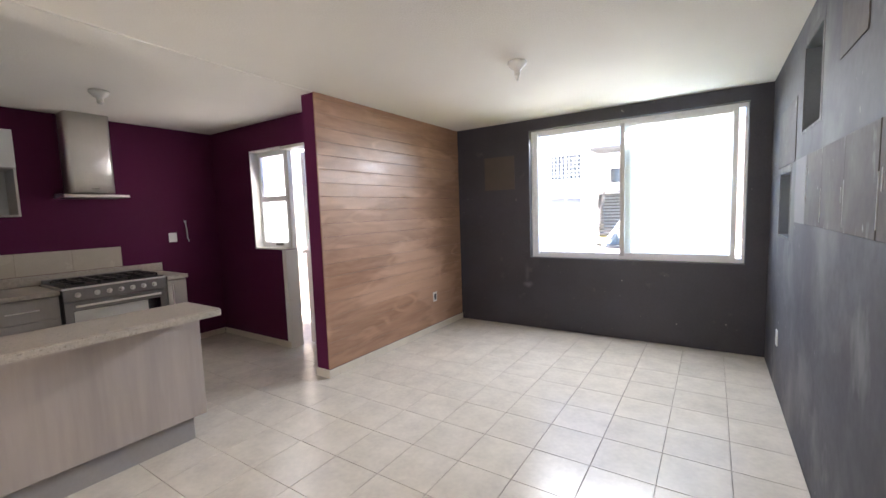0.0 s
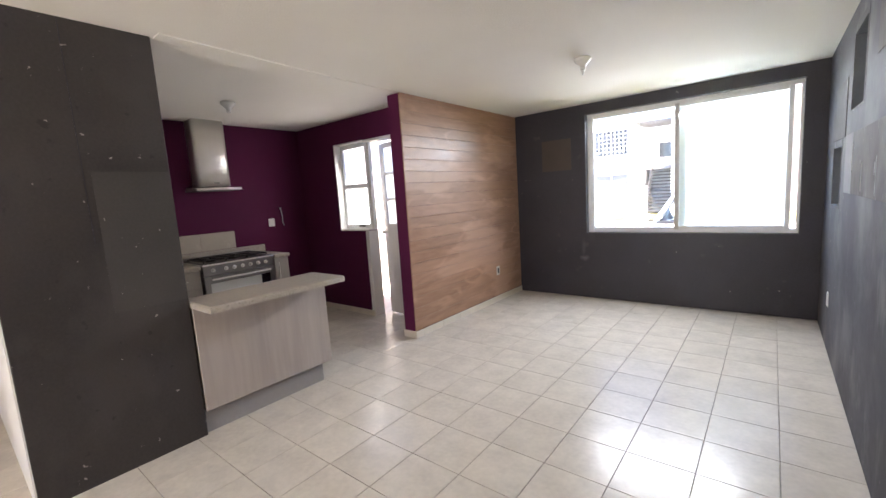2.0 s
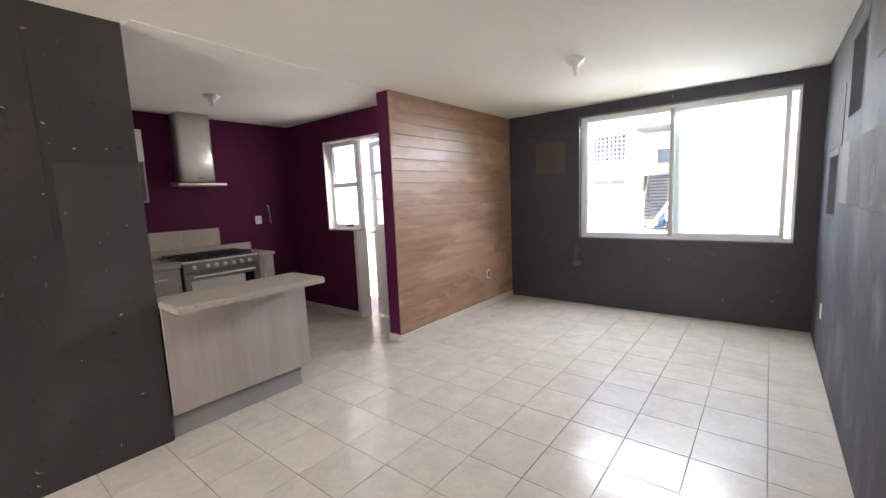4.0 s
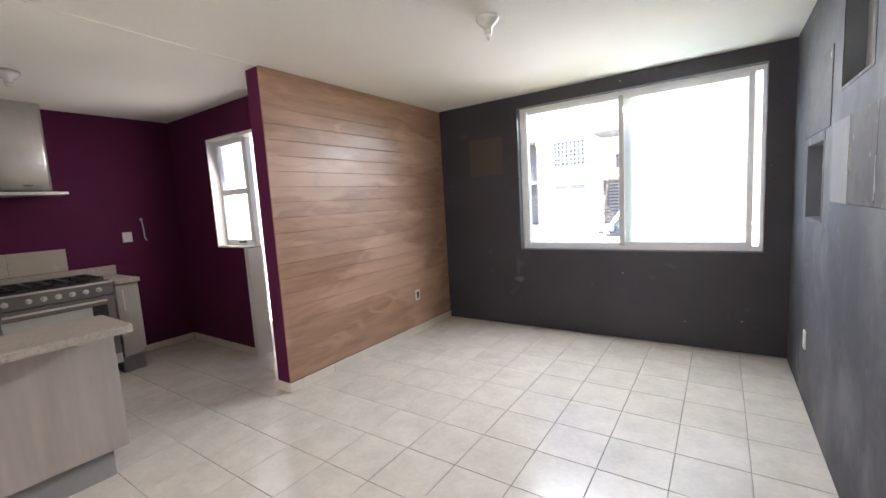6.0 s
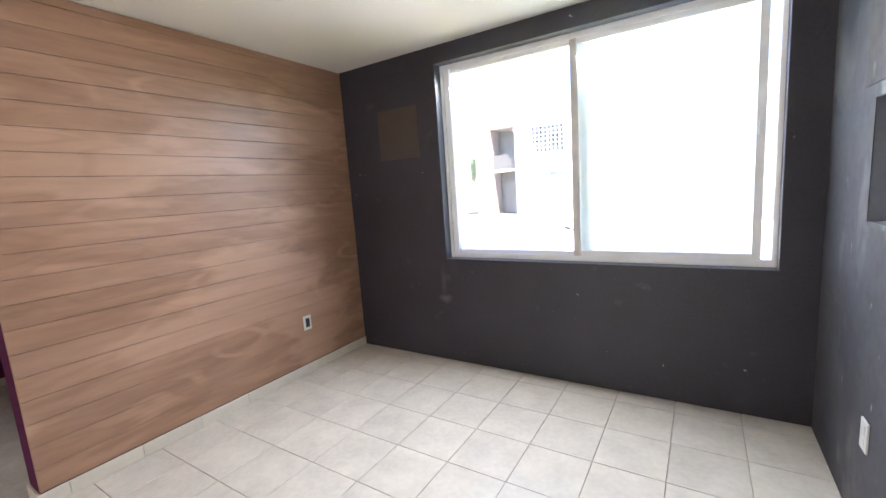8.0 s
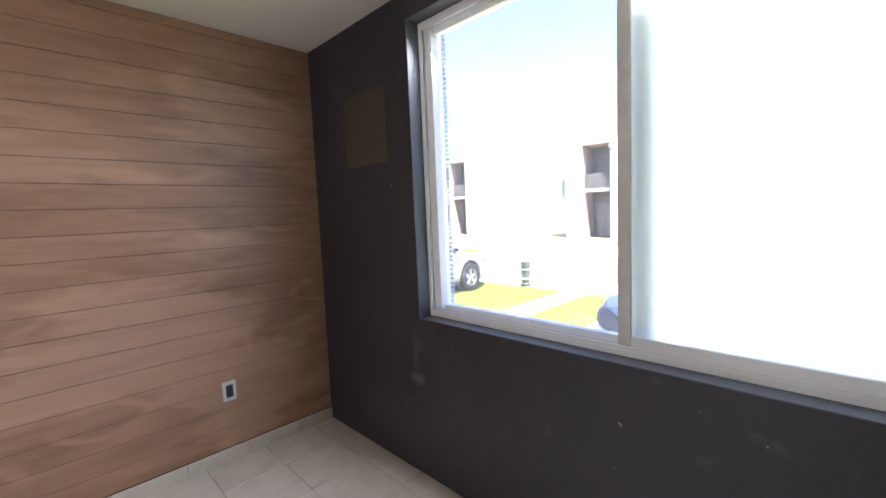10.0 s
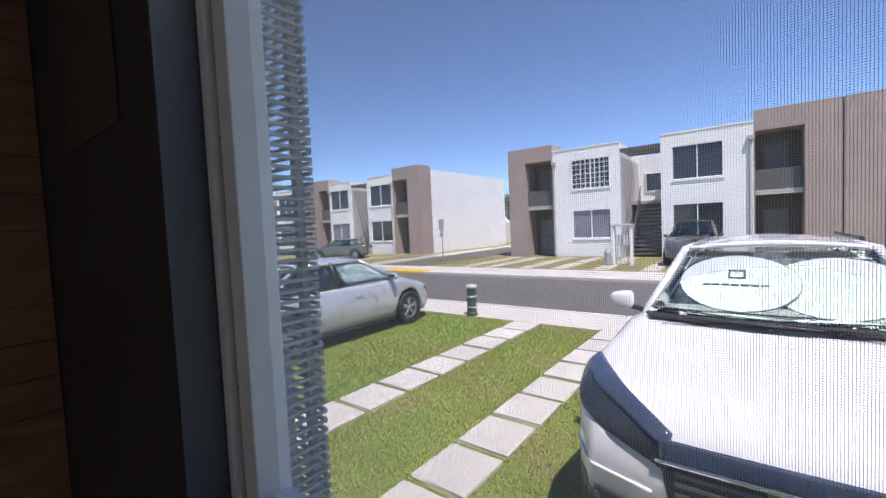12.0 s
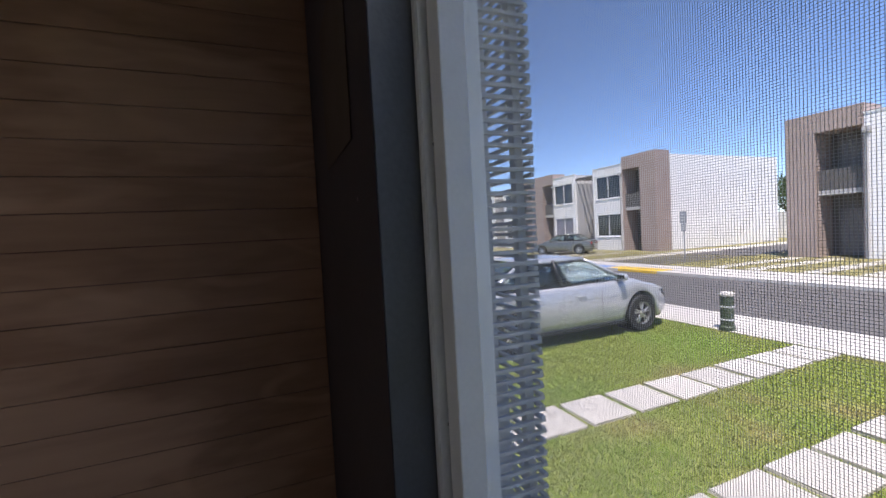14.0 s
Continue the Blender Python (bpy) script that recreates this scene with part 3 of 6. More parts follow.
# ---- front window ----
def front_window():
    w = tagged(empty("window_1", ((WX0 + WX1) / 2, YN + 0.11, WZ0)), label="white aluminium sliding window with frosted sash and fly screen", category="window", kind="structure")
    y0, y1 = YN + 0.080, YN + 0.176
    x0, x1, z0, z1 = WX0 + 0.004, WX1 - 0.004, WZ0 + 0.004, WZ1 - 0.004
    bm = slab([x0, x1], [z0, z1], y0, y1, [(x0 + 0.016, x1 - 0.016, z0 + 0.022, z1 - 0.022)], on_y)
    part("window_frame", bm, ALU, w)
    for nm, a, b in (("inner_track", y0 + 0.002, y0 + 0.008), ("middle_track", y0 + 0.042, y0 + 0.047)):
        bm = slab([x0 + 0.016, x1 - 0.016], [z0 + 0.022, z1 - 0.022], a, b, [(x0 + 0.021, x1 - 0.021, z0 + 0.036, z1 - 0.036)], on_y)
        part(nm, bm, ALU, w)
    # screen sash in the clear half
    sx0, sx1, sz0, sz1, sy0, sy1 = x0 + 0.017, -0.762, z0 + 0.023, z1 - 0.023, y0 + 0.049, y0 + 0.086
    sash = part("screen_sash", slab([sx0, sx1], [sz0, sz1], sy0, sy1, [(sx0 + 0.046, sx1 - 0.045, sz0 + 0.035, sz1 - 0.035)], on_y), ALU, w, "white aluminium sash of the fly screen")
    part("sash_stile", B(sx0 + 0.0005, sx0 + 0.050, y0 + 0.020, y0 + 0.0955, sz0 + 0.0005, sz1 - 0.0005, 0.003), ALU, w, "deep white side stile")
    # woven screen: square wires both ways
    me = bpy.data.meshes.new("fly_screen")
    verts, faces = [], []
    pitch, r, ym = 0.0021, 0.00014, (sy0 + sy1) / 2

    def wire(ax, c, a, b, y):
        n = len(verts)
        for e in (a, b):
            for dy, dc in ((-r, -r), (-r, r), (r, r), (r, -r)):
                verts.append((c + dc, y + dy, e) if ax == "z" else (e, y + dy, c + dc))
        for k in range(4):
            faces.append((n + k, n + (k + 1) % 4, n + 4 + (k + 1) % 4, n + 4 + k))

    for k in range(int((sx1 - sx0 - 0.096) / pitch)):
        wire("z", sx0 + 0.051 + k * pitch, sz0 + 0.034, sz1 - 0.034, ym)
    for k in range(int((sz1 - sz0 - 0.072) / pitch)):
        wire("x", sz0 + 0.036 + k * pitch, sx0 + 0.049, sx1 - 0.044, ym + 0.0003)
    me.from_pydata(verts, [], faces)
    me.materials.append(MESHM)
    scr = new("fly_screen", me)
    scr.parent = w
    scr.matrix_parent_inverse = Matrix.Translation(-parent_base(w))
    tagged(scr, label="fine grey woven fly screen", kind="stuff")
    # frosted sliding sash, left a little open
    fx0, fx1, fy0, fy1 = -0.805, 0.236, y0 + 0.010, y0 + 0.040
    part("meeting_stile", B(fx0, fx0 + 0.046, fy0, fy1, sz0 - 0.001, sz1 + 0.001, 0.003), ALUDARK, w, "dull brown-grey meeting stile")
    for nm, bb in (("stile", (fx1 - 0.042, fx1, sz0, sz1)), ("top_rail", (fx0 + 0.046, fx1 - 0.042, sz1 - 0.05, sz1)), ("bottom_rail", (fx0 + 0.046, fx1 - 0.042, sz0, sz0 + 0.05))):
        part(nm, B(bb[0], bb[1], fy0, fy1, bb[2], bb[3], 0.003), ALU, w)
    pane = part("pane", B(fx0 + 0.044, fx1 - 0.04, fy0 + 0.010, fy0 + 0.015, sz0 + 0.048, sz1 - 0.048), FROST, w, "frosted glass pane")
    pane.visible_shadow = False
    part("outer_stile", B(fx0 + 0.052, fx0 + 0.118, y0 + 0.05, y0 + 0.08, sz0, sz1, 0.003), ALUDARK, w, "grey stile behind the frosted glass")
    lock = part("latch", B(fx1 - 0.032, fx1 - 0.010, fy0 - 0.016, fy0 - 0.0005, 1.60, 1.68, 0.004), ALU, w, "white sash latch")
    # screws in the jamb channel
    for z in (1.147, 1.647):
        part("screw", tube(bmesh.new(), (x0 + 0.0155, y0 + 0.024, z), (x0 + 0.020, y0 + 0.024, z), 0.0045, 0.0035, 12), SCREW, w, "small zinc screw head")
    return w


front_window()

# added window, never in view, round the rear fill lamp
def added_rear_window():
    w = tagged(empty("window_3", (-1.6, YB - 0.1, 1.0)), label="plain white window added in the unseen end wall for fill light", category="window", kind="structure")
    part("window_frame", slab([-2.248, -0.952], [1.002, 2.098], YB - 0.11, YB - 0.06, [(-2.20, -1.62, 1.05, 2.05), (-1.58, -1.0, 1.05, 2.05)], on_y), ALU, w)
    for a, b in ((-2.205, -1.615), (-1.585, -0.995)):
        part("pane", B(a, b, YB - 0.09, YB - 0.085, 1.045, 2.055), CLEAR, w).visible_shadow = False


added_rear_window()

# ---- kitchen window and door ----
def kitchen_window():
    x0, x1, z0, z1 = KW
    w = tagged(empty("window_2", ((x0 + x1) / 2, YK, z0)), label="white kitchen window with clear and frosted panes", category="window", kind="structure")
    rev = B(x0 - 0.004, x0 + 0.012, YK - 0.004, YK + 0.152, z0 - 0.004, z1 + 0.004)
    box(rev, x0 + 0.012, x1 - 0.028, YK - 0.004, YK + 0.152, z0 - 0.004, z0 + 0.012)
    box(rev, x0 + 0.012, x1 - 0.028, YK - 0.004, YK + 0.152, z1 - 0.012, z1 + 0.004)
    part("reveal", rev, WHITEWALL, w, "white painted reveal")
    fy0, fy1 = YK + 0.09, YK + 0.13
    zm = 1.66
    fr = slab([x0 + 0.013, x1 - 0.046], [z0 + 0.013, z1 - 0.013], fy0, fy1, [(x0 + 0.055, x1 - 0.09, z0 + 0.07, zm - 0.03), (x0 + 0.055, x1 - 0.09, zm + 0.03, z1 - 0.06)], on_y)
    part("window_frame", fr, ALU, w)
    p = part("pane", B(x0 + 0.05, x1 - 0.085, fy0 + 0.015, fy0 + 0.02, zm + 0.025, z1 - 0.055), CLEAR, w)
    p.visible_shadow = False
    p = part("pane", B(x0 + 0.05, x1 - 0.085, fy0 + 0.015, fy0 + 0.02, z0 + 0.065, zm - 0.025), FROST, w, "frosted lower pane")
    p.visible_shadow = False
    xm = (x0 + x1) / 2 + 0.06
    crank = part("crank", B(xm - 0.05, xm + 0.05, fy0 - 0.03, fy0 - 0.0005, z0 + 0.035, z0 + 0.065, 0.006), STEELDK, w, "grey crank handle")
    return w


kitchen_window()


def kitchen_door():
    x0, x1, z0, z1 = KD
    d = tagged(empty("door_1", (x1, YK + 0.1, 0)), label="white metal kitchen door with glass panes, standing ajar", category="door", kind="structure")
    part("jamb", B(x0 - 0.055, x0 + 0.008, YK - 0.008, YK + 0.153, 0.0, 1.094, 0.003, 1), DOORW, d, "white painted jamb")
    part("mullion", B(x0 - 0.017, x0 + 0.018, YK + 0.082, YK + 0.138, 1.115, z1 - 0.001, 0.003, 1), DOORW, d)
    part("lintel_trim", B(x0 + 0.022, x1 - 0.002, YK - 0.004, YK + 0.152, z1 - 0.03, z1 - 0.002, 0.003, 1), DOORW, d)
    # the leaf swings outwards about its far edge
    hinge = Vector((x1 - 0.02, YK + 0.10, 0))
    turn = Matrix.Translation(hinge) @ Matrix.Rotation(radians(-9), 4, "Z")
    wl = x1 - x0 - 0.06
    leaf = slab([-wl, 0], [0.015, z1 - 0.045], 0.0, 0.04, [(-wl + 0.07, -0.07, 1.16, 1.45), (-wl + 0.07, -0.07, 1.48, 1.77), (-wl + 0.07, -0.07, 1.80, z1 - 0.10)], on_y)
    bmesh.ops.transform(leaf, matrix=turn, verts=leaf.verts)
    lf = part("leaf", leaf, DOORW, d, "white metal leaf with solid lower panel")
    for a, b in ((1.16, 1.45), (1.48, 1.77), (1.80, z1 - 0.10)):
        g = B(-wl + 0.068, -0.068, 0.017, 0.022, a - 0.002, b + 0.002)
        bmesh.ops.transform(g, matrix=turn, verts=g.verts)
        part("pane", g, FROST, lf).visible_shadow = False
    g = B(-wl + 0.10, -0.10, -0.006, -0.0005, 0.16, 0.98, 0.004)
    bmesh.ops.transform(g, matrix=turn, verts=g.verts)
    part("lower_panel", g, DOORW, lf)
    g = tube(bmesh.new(), (-wl + 0.035, -0.05, 1.06), (-wl + 0.035, -0.002, 1.06), 0.022, 0.018)
    bmesh.ops.transform(g, matrix=turn, verts=g.verts)
    part("door_knob", g, STEEL, lf, "steel door knob")
    g = B(-wl + 0.005, -wl + 0.07, -0.004, -0.0004, 1.0, 1.12, 0.003)
    bmesh.ops.transform(g, matrix=turn, verts=g.verts)
    part("lock_plate", g, STEEL, lf)
    return d


kitchen_door()

# ---- kitchen ----
def island():
    i = empty("breakfast_bar", (XW - 0.08, 0.85, 0), label="breakfast bar base in grey-taupe wood laminate on recessed plinth", category="kitchen island")
    part("front_panel", B(XW + 0.004, XW + 0.022, 0.352, 1.338, 0.165, 0.858, 0.002, 1), LAMI, i)
    part("side_panel", B(XW - 0.125, XW + 0.003, 1.318, 1.338, 0.165, 0.858, 0.002, 1), LAMI, i)
    part("back_panel", B(XW - 0.145, XW - 0.127, 0.352, 1.338, 0.165, 0.858, 0.002, 1), LAMI, i)
    part("plinth", B(XW - 0.125, XW - 0.028, 0.352, 1.275, 0.0, 0.164, 0.002, 1), KICK, i, "grey plinth")
    # worktop with a rounded free end
    bm = bmesh.new()
    x0, x1, y0, y1, r = -2.93, -2.485, 0.349, 1.352, 0.035
    pts = [(x0, y0), (x1, y0)]
    for k in range(7):
        a = k / 6 * math.pi / 2
        pts.append((x1 - r + r * math.cos(a), y1 - r + r * math.sin(a)))
    for k in range(7):
        a = math.pi / 2 + k / 6 * math.pi / 2
        pts.append((x0 + r + r * math.cos(a), y1 - r + r * math.sin(a)))
    lo = [bm.verts.new((x, y, 0.862)) for x, y in pts]
    f = bm.faces.new(lo)
    up = bmesh.ops.extrude_face_region(bm, geom=[f])
    bmesh.ops.translate(bm, vec=(0, 0, 0.04), verts=[v for v in up["geom"] if isinstance(v, bmesh.types.BMVert)])
    top_edges = [e for e in bm.edges if all(v.co.z > 0.9 for v in e.verts)]
    bmesh.ops.bevel(bm, geom=top_edges, offset=0.007, segments=3, affect="EDGES")
    thing("worktop", bm, TOP, "speckled taupe postformed worktop on the breakfast bar", "worktop")


island()

CF = -4.575        # front of the base units
def base_units():
    for name, y0, y1, lab, kind in (("base_cabinet", -0.30, 1.088, "grey laminate base cabinet with drawers and metal pulls", "drawers"),
                                    ("base_cabinet", 1.915, 2.098, "narrow grey laminate base cabinet with upright pull", "door")):
        c = empty(name, (XK + 0.3, (y0 + y1) / 2, 0), label=lab, category="cabinet")
        part("body", B(XK + 0.004, CF - 0.02, y0, y1, 0.16, 0.852, 0.002, 1), CABGREY, c)
        part("plinth", B(XK + 0.004, CF - 0.07, y0 + 0.002, y1 - 0.002, 0.0, 0.159), KICK, c)
        if kind == "drawers":
            n = 3
            w = (y1 - y0) / n
            for k in range(n):
                a, b = y0 + k * w + 0.002, y0 + (k + 1) * w - 0.002
                for za, zb in ((0.665, 0.848), (0.165, 0.660)):
                    dr = part("drawer_front" if za > 0.5 else "door", B(CF - 0.019, CF, a, b, za, zb, 0.002, 1), CABGREY, c)
                    zc = (za + zb) / 2 + (0.0 if za > 0.5 else 0.18)
                    part("handle", tube(bmesh.new(), (CF + 0.022, a + 0.13, zc), (CF + 0.022, b - 0.13, zc), 0.006, n=10), STEEL, dr, "slim steel pull")
                    for yy in (a + 0.15, b - 0.15):
                        part("handle_post", tube(bmesh.new(), (CF + 0.0005, yy, zc), (CF + 0.017, yy, zc), 0.004, n=8), STEEL, dr)
        else:
            dr = part("door", B(CF - 0.019, CF, y0 + 0.002, y1 - 0.002, 0.165, 0.848, 0.002, 1), CABGREY, c)
            part("handle", tube(bmesh.new(), (CF + 0.024, y0 + 0.045, 0.60), (CF + 0.024, y0 + 0.045, 0.80), 0.006, n=10), STEEL, dr, "slim steel pull")
            for zz in (0.62, 0.78):
                part("handle_post", tube(bmesh.new(), (CF + 0.0005, y0 + 0.045, zz), (CF + 0.019, y0 + 0.045, zz), 0.004, n=8), STEEL, dr)
    thing("worktop", B(XK + 0.003, CF + 0.025, -0.30, 1.092, 0.856, 0.896, 0.006), TOP, "speckled taupe worktop beside the cooker", "worktop", "kitchen worktops")
    thing("worktop", B(XK + 0.003, CF + 0.025, 1.912, 2.112, 0.856, 0.896, 0.006), TOP, "short speckled taupe worktop end piece by the wall", "worktop", "kitchen worktops")
    bs = empty("backsplash", (XK + 0.01, 1.0, 0.99), label="row of cream ceramic tiles behind the worktop", category="backsplash")
    y = 1.752
    while y > -0.3:
        part("tile", B(XK + 0.003, XK + 0.012, max(y - 0.3988, -0.315), y, 0.992, 1.20, 0.0006, 1), CREAMTILE, bs)
        y -= 0.40
    thing("upstand", B(XK + 0.003, XK + 0.028, -0.3, 2.118, 0.898, 0.988, 0.004), TOP, "speckled taupe worktop upstand along the wall", "upstand")


base_units()


def cooker():
    y0, y1, xf = 1.105, 1.898, CF + 0.03
    c = empty("cooker", (XK + 0.32, (y0 + y1) / 2, 0), label="stainless freestanding gas cooker with six burners", category="cooker")
    part("body", B(XK + 0.033, xf - 0.05, y0, y1, 0.13, 0.888, 0.003, 1), STEELDK, c)
    # raised cooktop with a shallow tray
    part("cooktop", B(XK + 0.033, xf - 0.005, y0 - 0.004, y1 + 0.004, 0.889, 0.905, 0.004), STEEL, c)
    part("back_rail", B(XK + 0.034, XK + 0.085, y0, y1, 0.906, 0.945, 0.008), STEELDK, c, "low steel back rail")
    part("burner_tray", B(XK + 0.09, xf - 0.022, y0 + 0.012, y1 - 0.012, 0.9055, 0.911, 0.002, 1), BLACKMET, c, "black enamel burner tray")
    for ix in range(2):
        for iy in range(3):
            cx, cy = XK + 0.20 + ix * 0.23, y0 + 0.16 + iy * 0.237
            b = part("burner", lathe(bmesh.new(), [(0.048, 0.9115), (0.048, 0.922), (0.036, 0.924), (0.036, 0.932), (0.001, 0.934)], (cx, cy, 0), 20), BLACKMET, c)
    for iy in range(3):
        cy = y0 + 0.16 + iy * 0.237
        bm = bmesh.new()
        xa, xb, ya, yb, zt = XK + 0.105, xf - 0.075, cy - 0.112, cy + 0.112, 0.930
        for a in (ya, yb, cy):
            box(bm, xa, xb, a - 0.005, a + 0.005, zt, zt + 0.010)
        for a in (xa, xb - 0.01, XK + 0.20, XK + 0.43, (xa + xb) / 2):
            box(bm, a, a + 0.010, ya + 0.005, yb - 0.005, zt + 0.0005, zt + 0.0095)
        for a in (xa + 0.002, xb - 0.012):
            for b2 in (ya, yb - 0.0):
                box(bm, a, a + 0.01, b2 - 0.004, b2 + 0.004, 0.9112, zt)
        part("pan_grate", bm, BLACKMET, c, "black cast-iron pan grate")
    # slanted control panel with knobs
    bm = B(xf - 0.049, xf, y0, y1, 0.782, 0.888, 0.006)
    cp = part("control_panel", bm, STEELDK, c)
    for k in range(7):
        yk = y0 + 0.10 + (0 if k == 0 else 0.045 + k * 0.09)
        part("knob", lathe(bmesh.new(), [(0.022, 0.0005), (0.022, 0.005), (0.015, 0.007), (0.013, 0.030), (0.001, 0.032)], (xf, yk, 0.838), 18, "x"), STEEL, cp)
    dr = part("oven_door", slab([y0 + 0.004, y1 - 0.004], [0.235, 0.776], xf - 0.049, xf - 0.004, [(y0 + 0.06, y1 - 0.06, 0.30, 0.70)], on_x), STEELDK, c)
    part("glass", B(xf - 0.03, xf - 0.012, y0 + 0.058, y1 - 0.058, 0.298, 0.702), OVENGLASS, dr)
    part("paper_sheet", B(xf - 0.0115, xf - 0.009, y0 + 0.064, y1 - 0.17, 0.304, 0.696), PAPER, dr, "white protective sheet on the glass")
    part("handle", tube(bmesh.new(), (xf + 0.035, y0 + 0.07, 0.742), (xf + 0.035, y1 - 0.07, 0.742), 0.010, n=14), STEEL, dr, "steel bar handle")
    for yy in (y0 + 0.10, y1 - 0.10):
        part("handle_post", tube(bmesh.new(), (xf - 0.0035, yy, 0.742), (xf + 0.026, yy, 0.742), 0.008, n=10), STEEL, dr)
    part("drawer_front", B(xf - 0.049, xf - 0.008, y0 + 0.004, y1 - 0.004, 0.135, 0.228, 0.004), STEEL, c)
    for yy in (y0 + 0.05, y1 - 0.05):
        for xx in (XK + 0.09, xf - 0.09):
            part("foot", lathe(bmesh.new(), [(0.02, 0.0), (0.022, 0.02), (0.014, 0.03), (0.014, 0.1295)], (xx, yy, 0), 14), STEEL, c)


cooker()


def hood():
    h = empty("cooker_hood", (XK + 0.15, 1.52, 1.70), label="brushed steel chimney hood over the cooker", category="cooker hood")
    bm = bmesh.new()
    rings = []
    for z in (1.745, 2.10, H - 0.0075):
        ring = [bm.verts.new((XK + 0.003, 1.688, z)), bm.verts.new((XK + 0.003, 1.352, z))]
        for k in range(13):
            s = -1 + k / 6
            ring.append(bm.verts.new((-4.935 - 0.018 * s * s, 1.52 + 0.168 * s, z)))
        rings.append(ring)
    for a, b in zip(rings, rings[1:]):
        for k in range(len(a)):
            bm.faces.new((a[k], a[(k + 1) % len(a)], b[(k + 1) % len(a)], b[k]))
    bm.faces.new(rings[0][::-1]), bm.faces.new(rings[-1])
    part("chimney", bm, STEEL, h, smooth=True)
    # shallow canopy with a bowed front edge
    bm = bmesh.new()
    n = 14
    lo, hi = [], []
    for k in range(n + 1):
        s = -1 + 2 * k / n
        y = 1.517 + 0.25 * s
        x = -4.805 - 0.035 * s * s
        lo.append(bm.verts.new((x, y, 1.698)))
        hi.append(bm.verts.new((x - 0.006, y, 1.722)))
    bl, br = bm.verts.new((XK + 0.004, 1.267, 1.698)), bm.verts.new((XK + 0.004, 1.767, 1.698))
    tl, tr = bm.verts.new((XK + 0.004, 1.285, 1.744)), bm.verts.new((XK + 0.004, 1.75, 1.744))
    bm.faces.new([bl, *lo, br]), bm.faces.new([tl, *hi, tr][::-1])
    for k in range(n):
        bm.faces.new((lo[k], lo[k + 1], hi[k + 1], hi[k]))
    bm.faces.new((bl, lo[0], hi[0], tl)), bm.faces.new((br, tr, hi[-1], lo[-1])), bm.faces.new((bl, tl, tr, br))
    can = part("canopy", bm, STEEL, h)
    part("filter", B(XK + 0.05, -4.90, 1.31, 1.72, 1.692, 1.6975, 0.001, 1), STEELDK, h, "grey grease filter")
    part("badge", B(-4.9348, -4.933, 1.50, 1.56, 1.775, 1.788), STEELDK, h, "small dark badge")


hood()


def wall_cabinet():
    y0, y1, x1, z0, z1, zm = 0.10, 0.98, -4.855, 1.53, 2.25, 1.945
    c = empty("wall_cabinet", (XK + 0.15, (y0 + y1) / 2, z0), label="wall cabinet with white flap door above an open grey shelf", category="cabinet")
    for nm, bb in (("side_panel", (y0, y0 + 0.016, z0, z1)), ("side_panel", (y1 - 0.016, y1, z0, z1)), ("bottom_panel", (y0 + 0.016, y1 - 0.016, z0, z0 + 0.016)),
                   ("top_panel", (y0 + 0.016, y1 - 0.016, z1 - 0.016, z1)), ("shelf", (y0 + 0.016, y1 - 0.016, zm - 0.016, zm))):
        part(nm, B(XK + 0.004, x1, bb[0], bb[1], bb[2], bb[3], 0.001, 1), CABGREY, c)
    part("back_panel", B(XK + 0.004, XK + 0.008, y0 + 0.016, y1 - 0.016, z0 + 0.016, z1 - 0.016), CABWHITE, c)
    d = part("flap_door", B(x1 + 0.001, x1 + 0.018, y0 + 0.001, y1 - 0.001, zm - 0.008, z1, 0.002, 1), CABWHITE, c, "white glossy flap door")


wall_cabinet()


def switch_plate(name, centre, axis, w, h, insert, label, category, side=1):
    cx, cy, cz = centre
    e = empty(name, centre, label=label, category=category)

    def slab_box(t0, t1, ww, hh, dz=0.0, du=0.0):
        if axis == "x":
            return B(cx + side * t0, cx + side * t1, cy - ww / 2 + du, cy + ww / 2 + du, cz - hh / 2 + dz, cz + hh / 2 + dz, min(0.002, abs(t1 - t0) / 3))
        return B(cx - ww / 2 + du, cx + ww / 2 + du, cy + side * t0, cy + side * t1, cz - hh / 2 + dz, cz + hh / 2 + dz, min(0.002, abs(t1 - t0) / 3))

    part("plate", slab_box(0.0005, 0.008, w, h), PLASTIC, e)
    if insert == "dark":
        part("insert", slab_box(0.0082, 0.011, w * 0.5, h * 0.62), BLACKPL, e, "dark empty socket insert")
    elif insert == "switch":
        for k in (-1, 1):
            part("rocker", slab_box(0.0082, 0.012, w * 0.34, h * 0.5, 0, k * w * 0.2), PLASTIC, e)
    else:
        for k in (-1, 1):
            part("socket", slab_box(0.0082, 0.0098, w * 0.42, h * 0.3, k * h * 0.2), PLASTIC, e)
    return e


switch_plate("wall_socket", (XW, 4.096, 0.419), "x", 0.075, 0.118, "dark", "white wall socket plate with dark insert in the boards", "socket")
switch_plate("wall_socket", (XR, 3.957, 0.41), "x", 0.072, 0.118, "pair", "white wall socket on the grey feature wall", "socket", -1)
switch_plate("light_switch", (XK, 2.262, 1.26), "x", 0.085, 0.105, "switch", "white double switch on the plum wall", "switch")

hose = bmesh.new()
pts = [(XK + 0.012, 2.405, 1.44), (XK + 0.022, 2.405, 1.40), (XK + 0.026, 2.410, 1.33), (XK + 0.022, 2.412, 1.25), (XK + 0.03, 2.425, 1.205)]
for a, b in zip(pts, pts[1:]):
    tube(hose, a, b, 0.007, n=10)
box(hose, XK + 0.0005, XK + 0.014, 2.393, 2.417, 1.425, 1.45, 0.002)
thing("water_stub_pipe", hose, PIPEW, "short grey pipe stub fixed to the plum wall", "pipe")


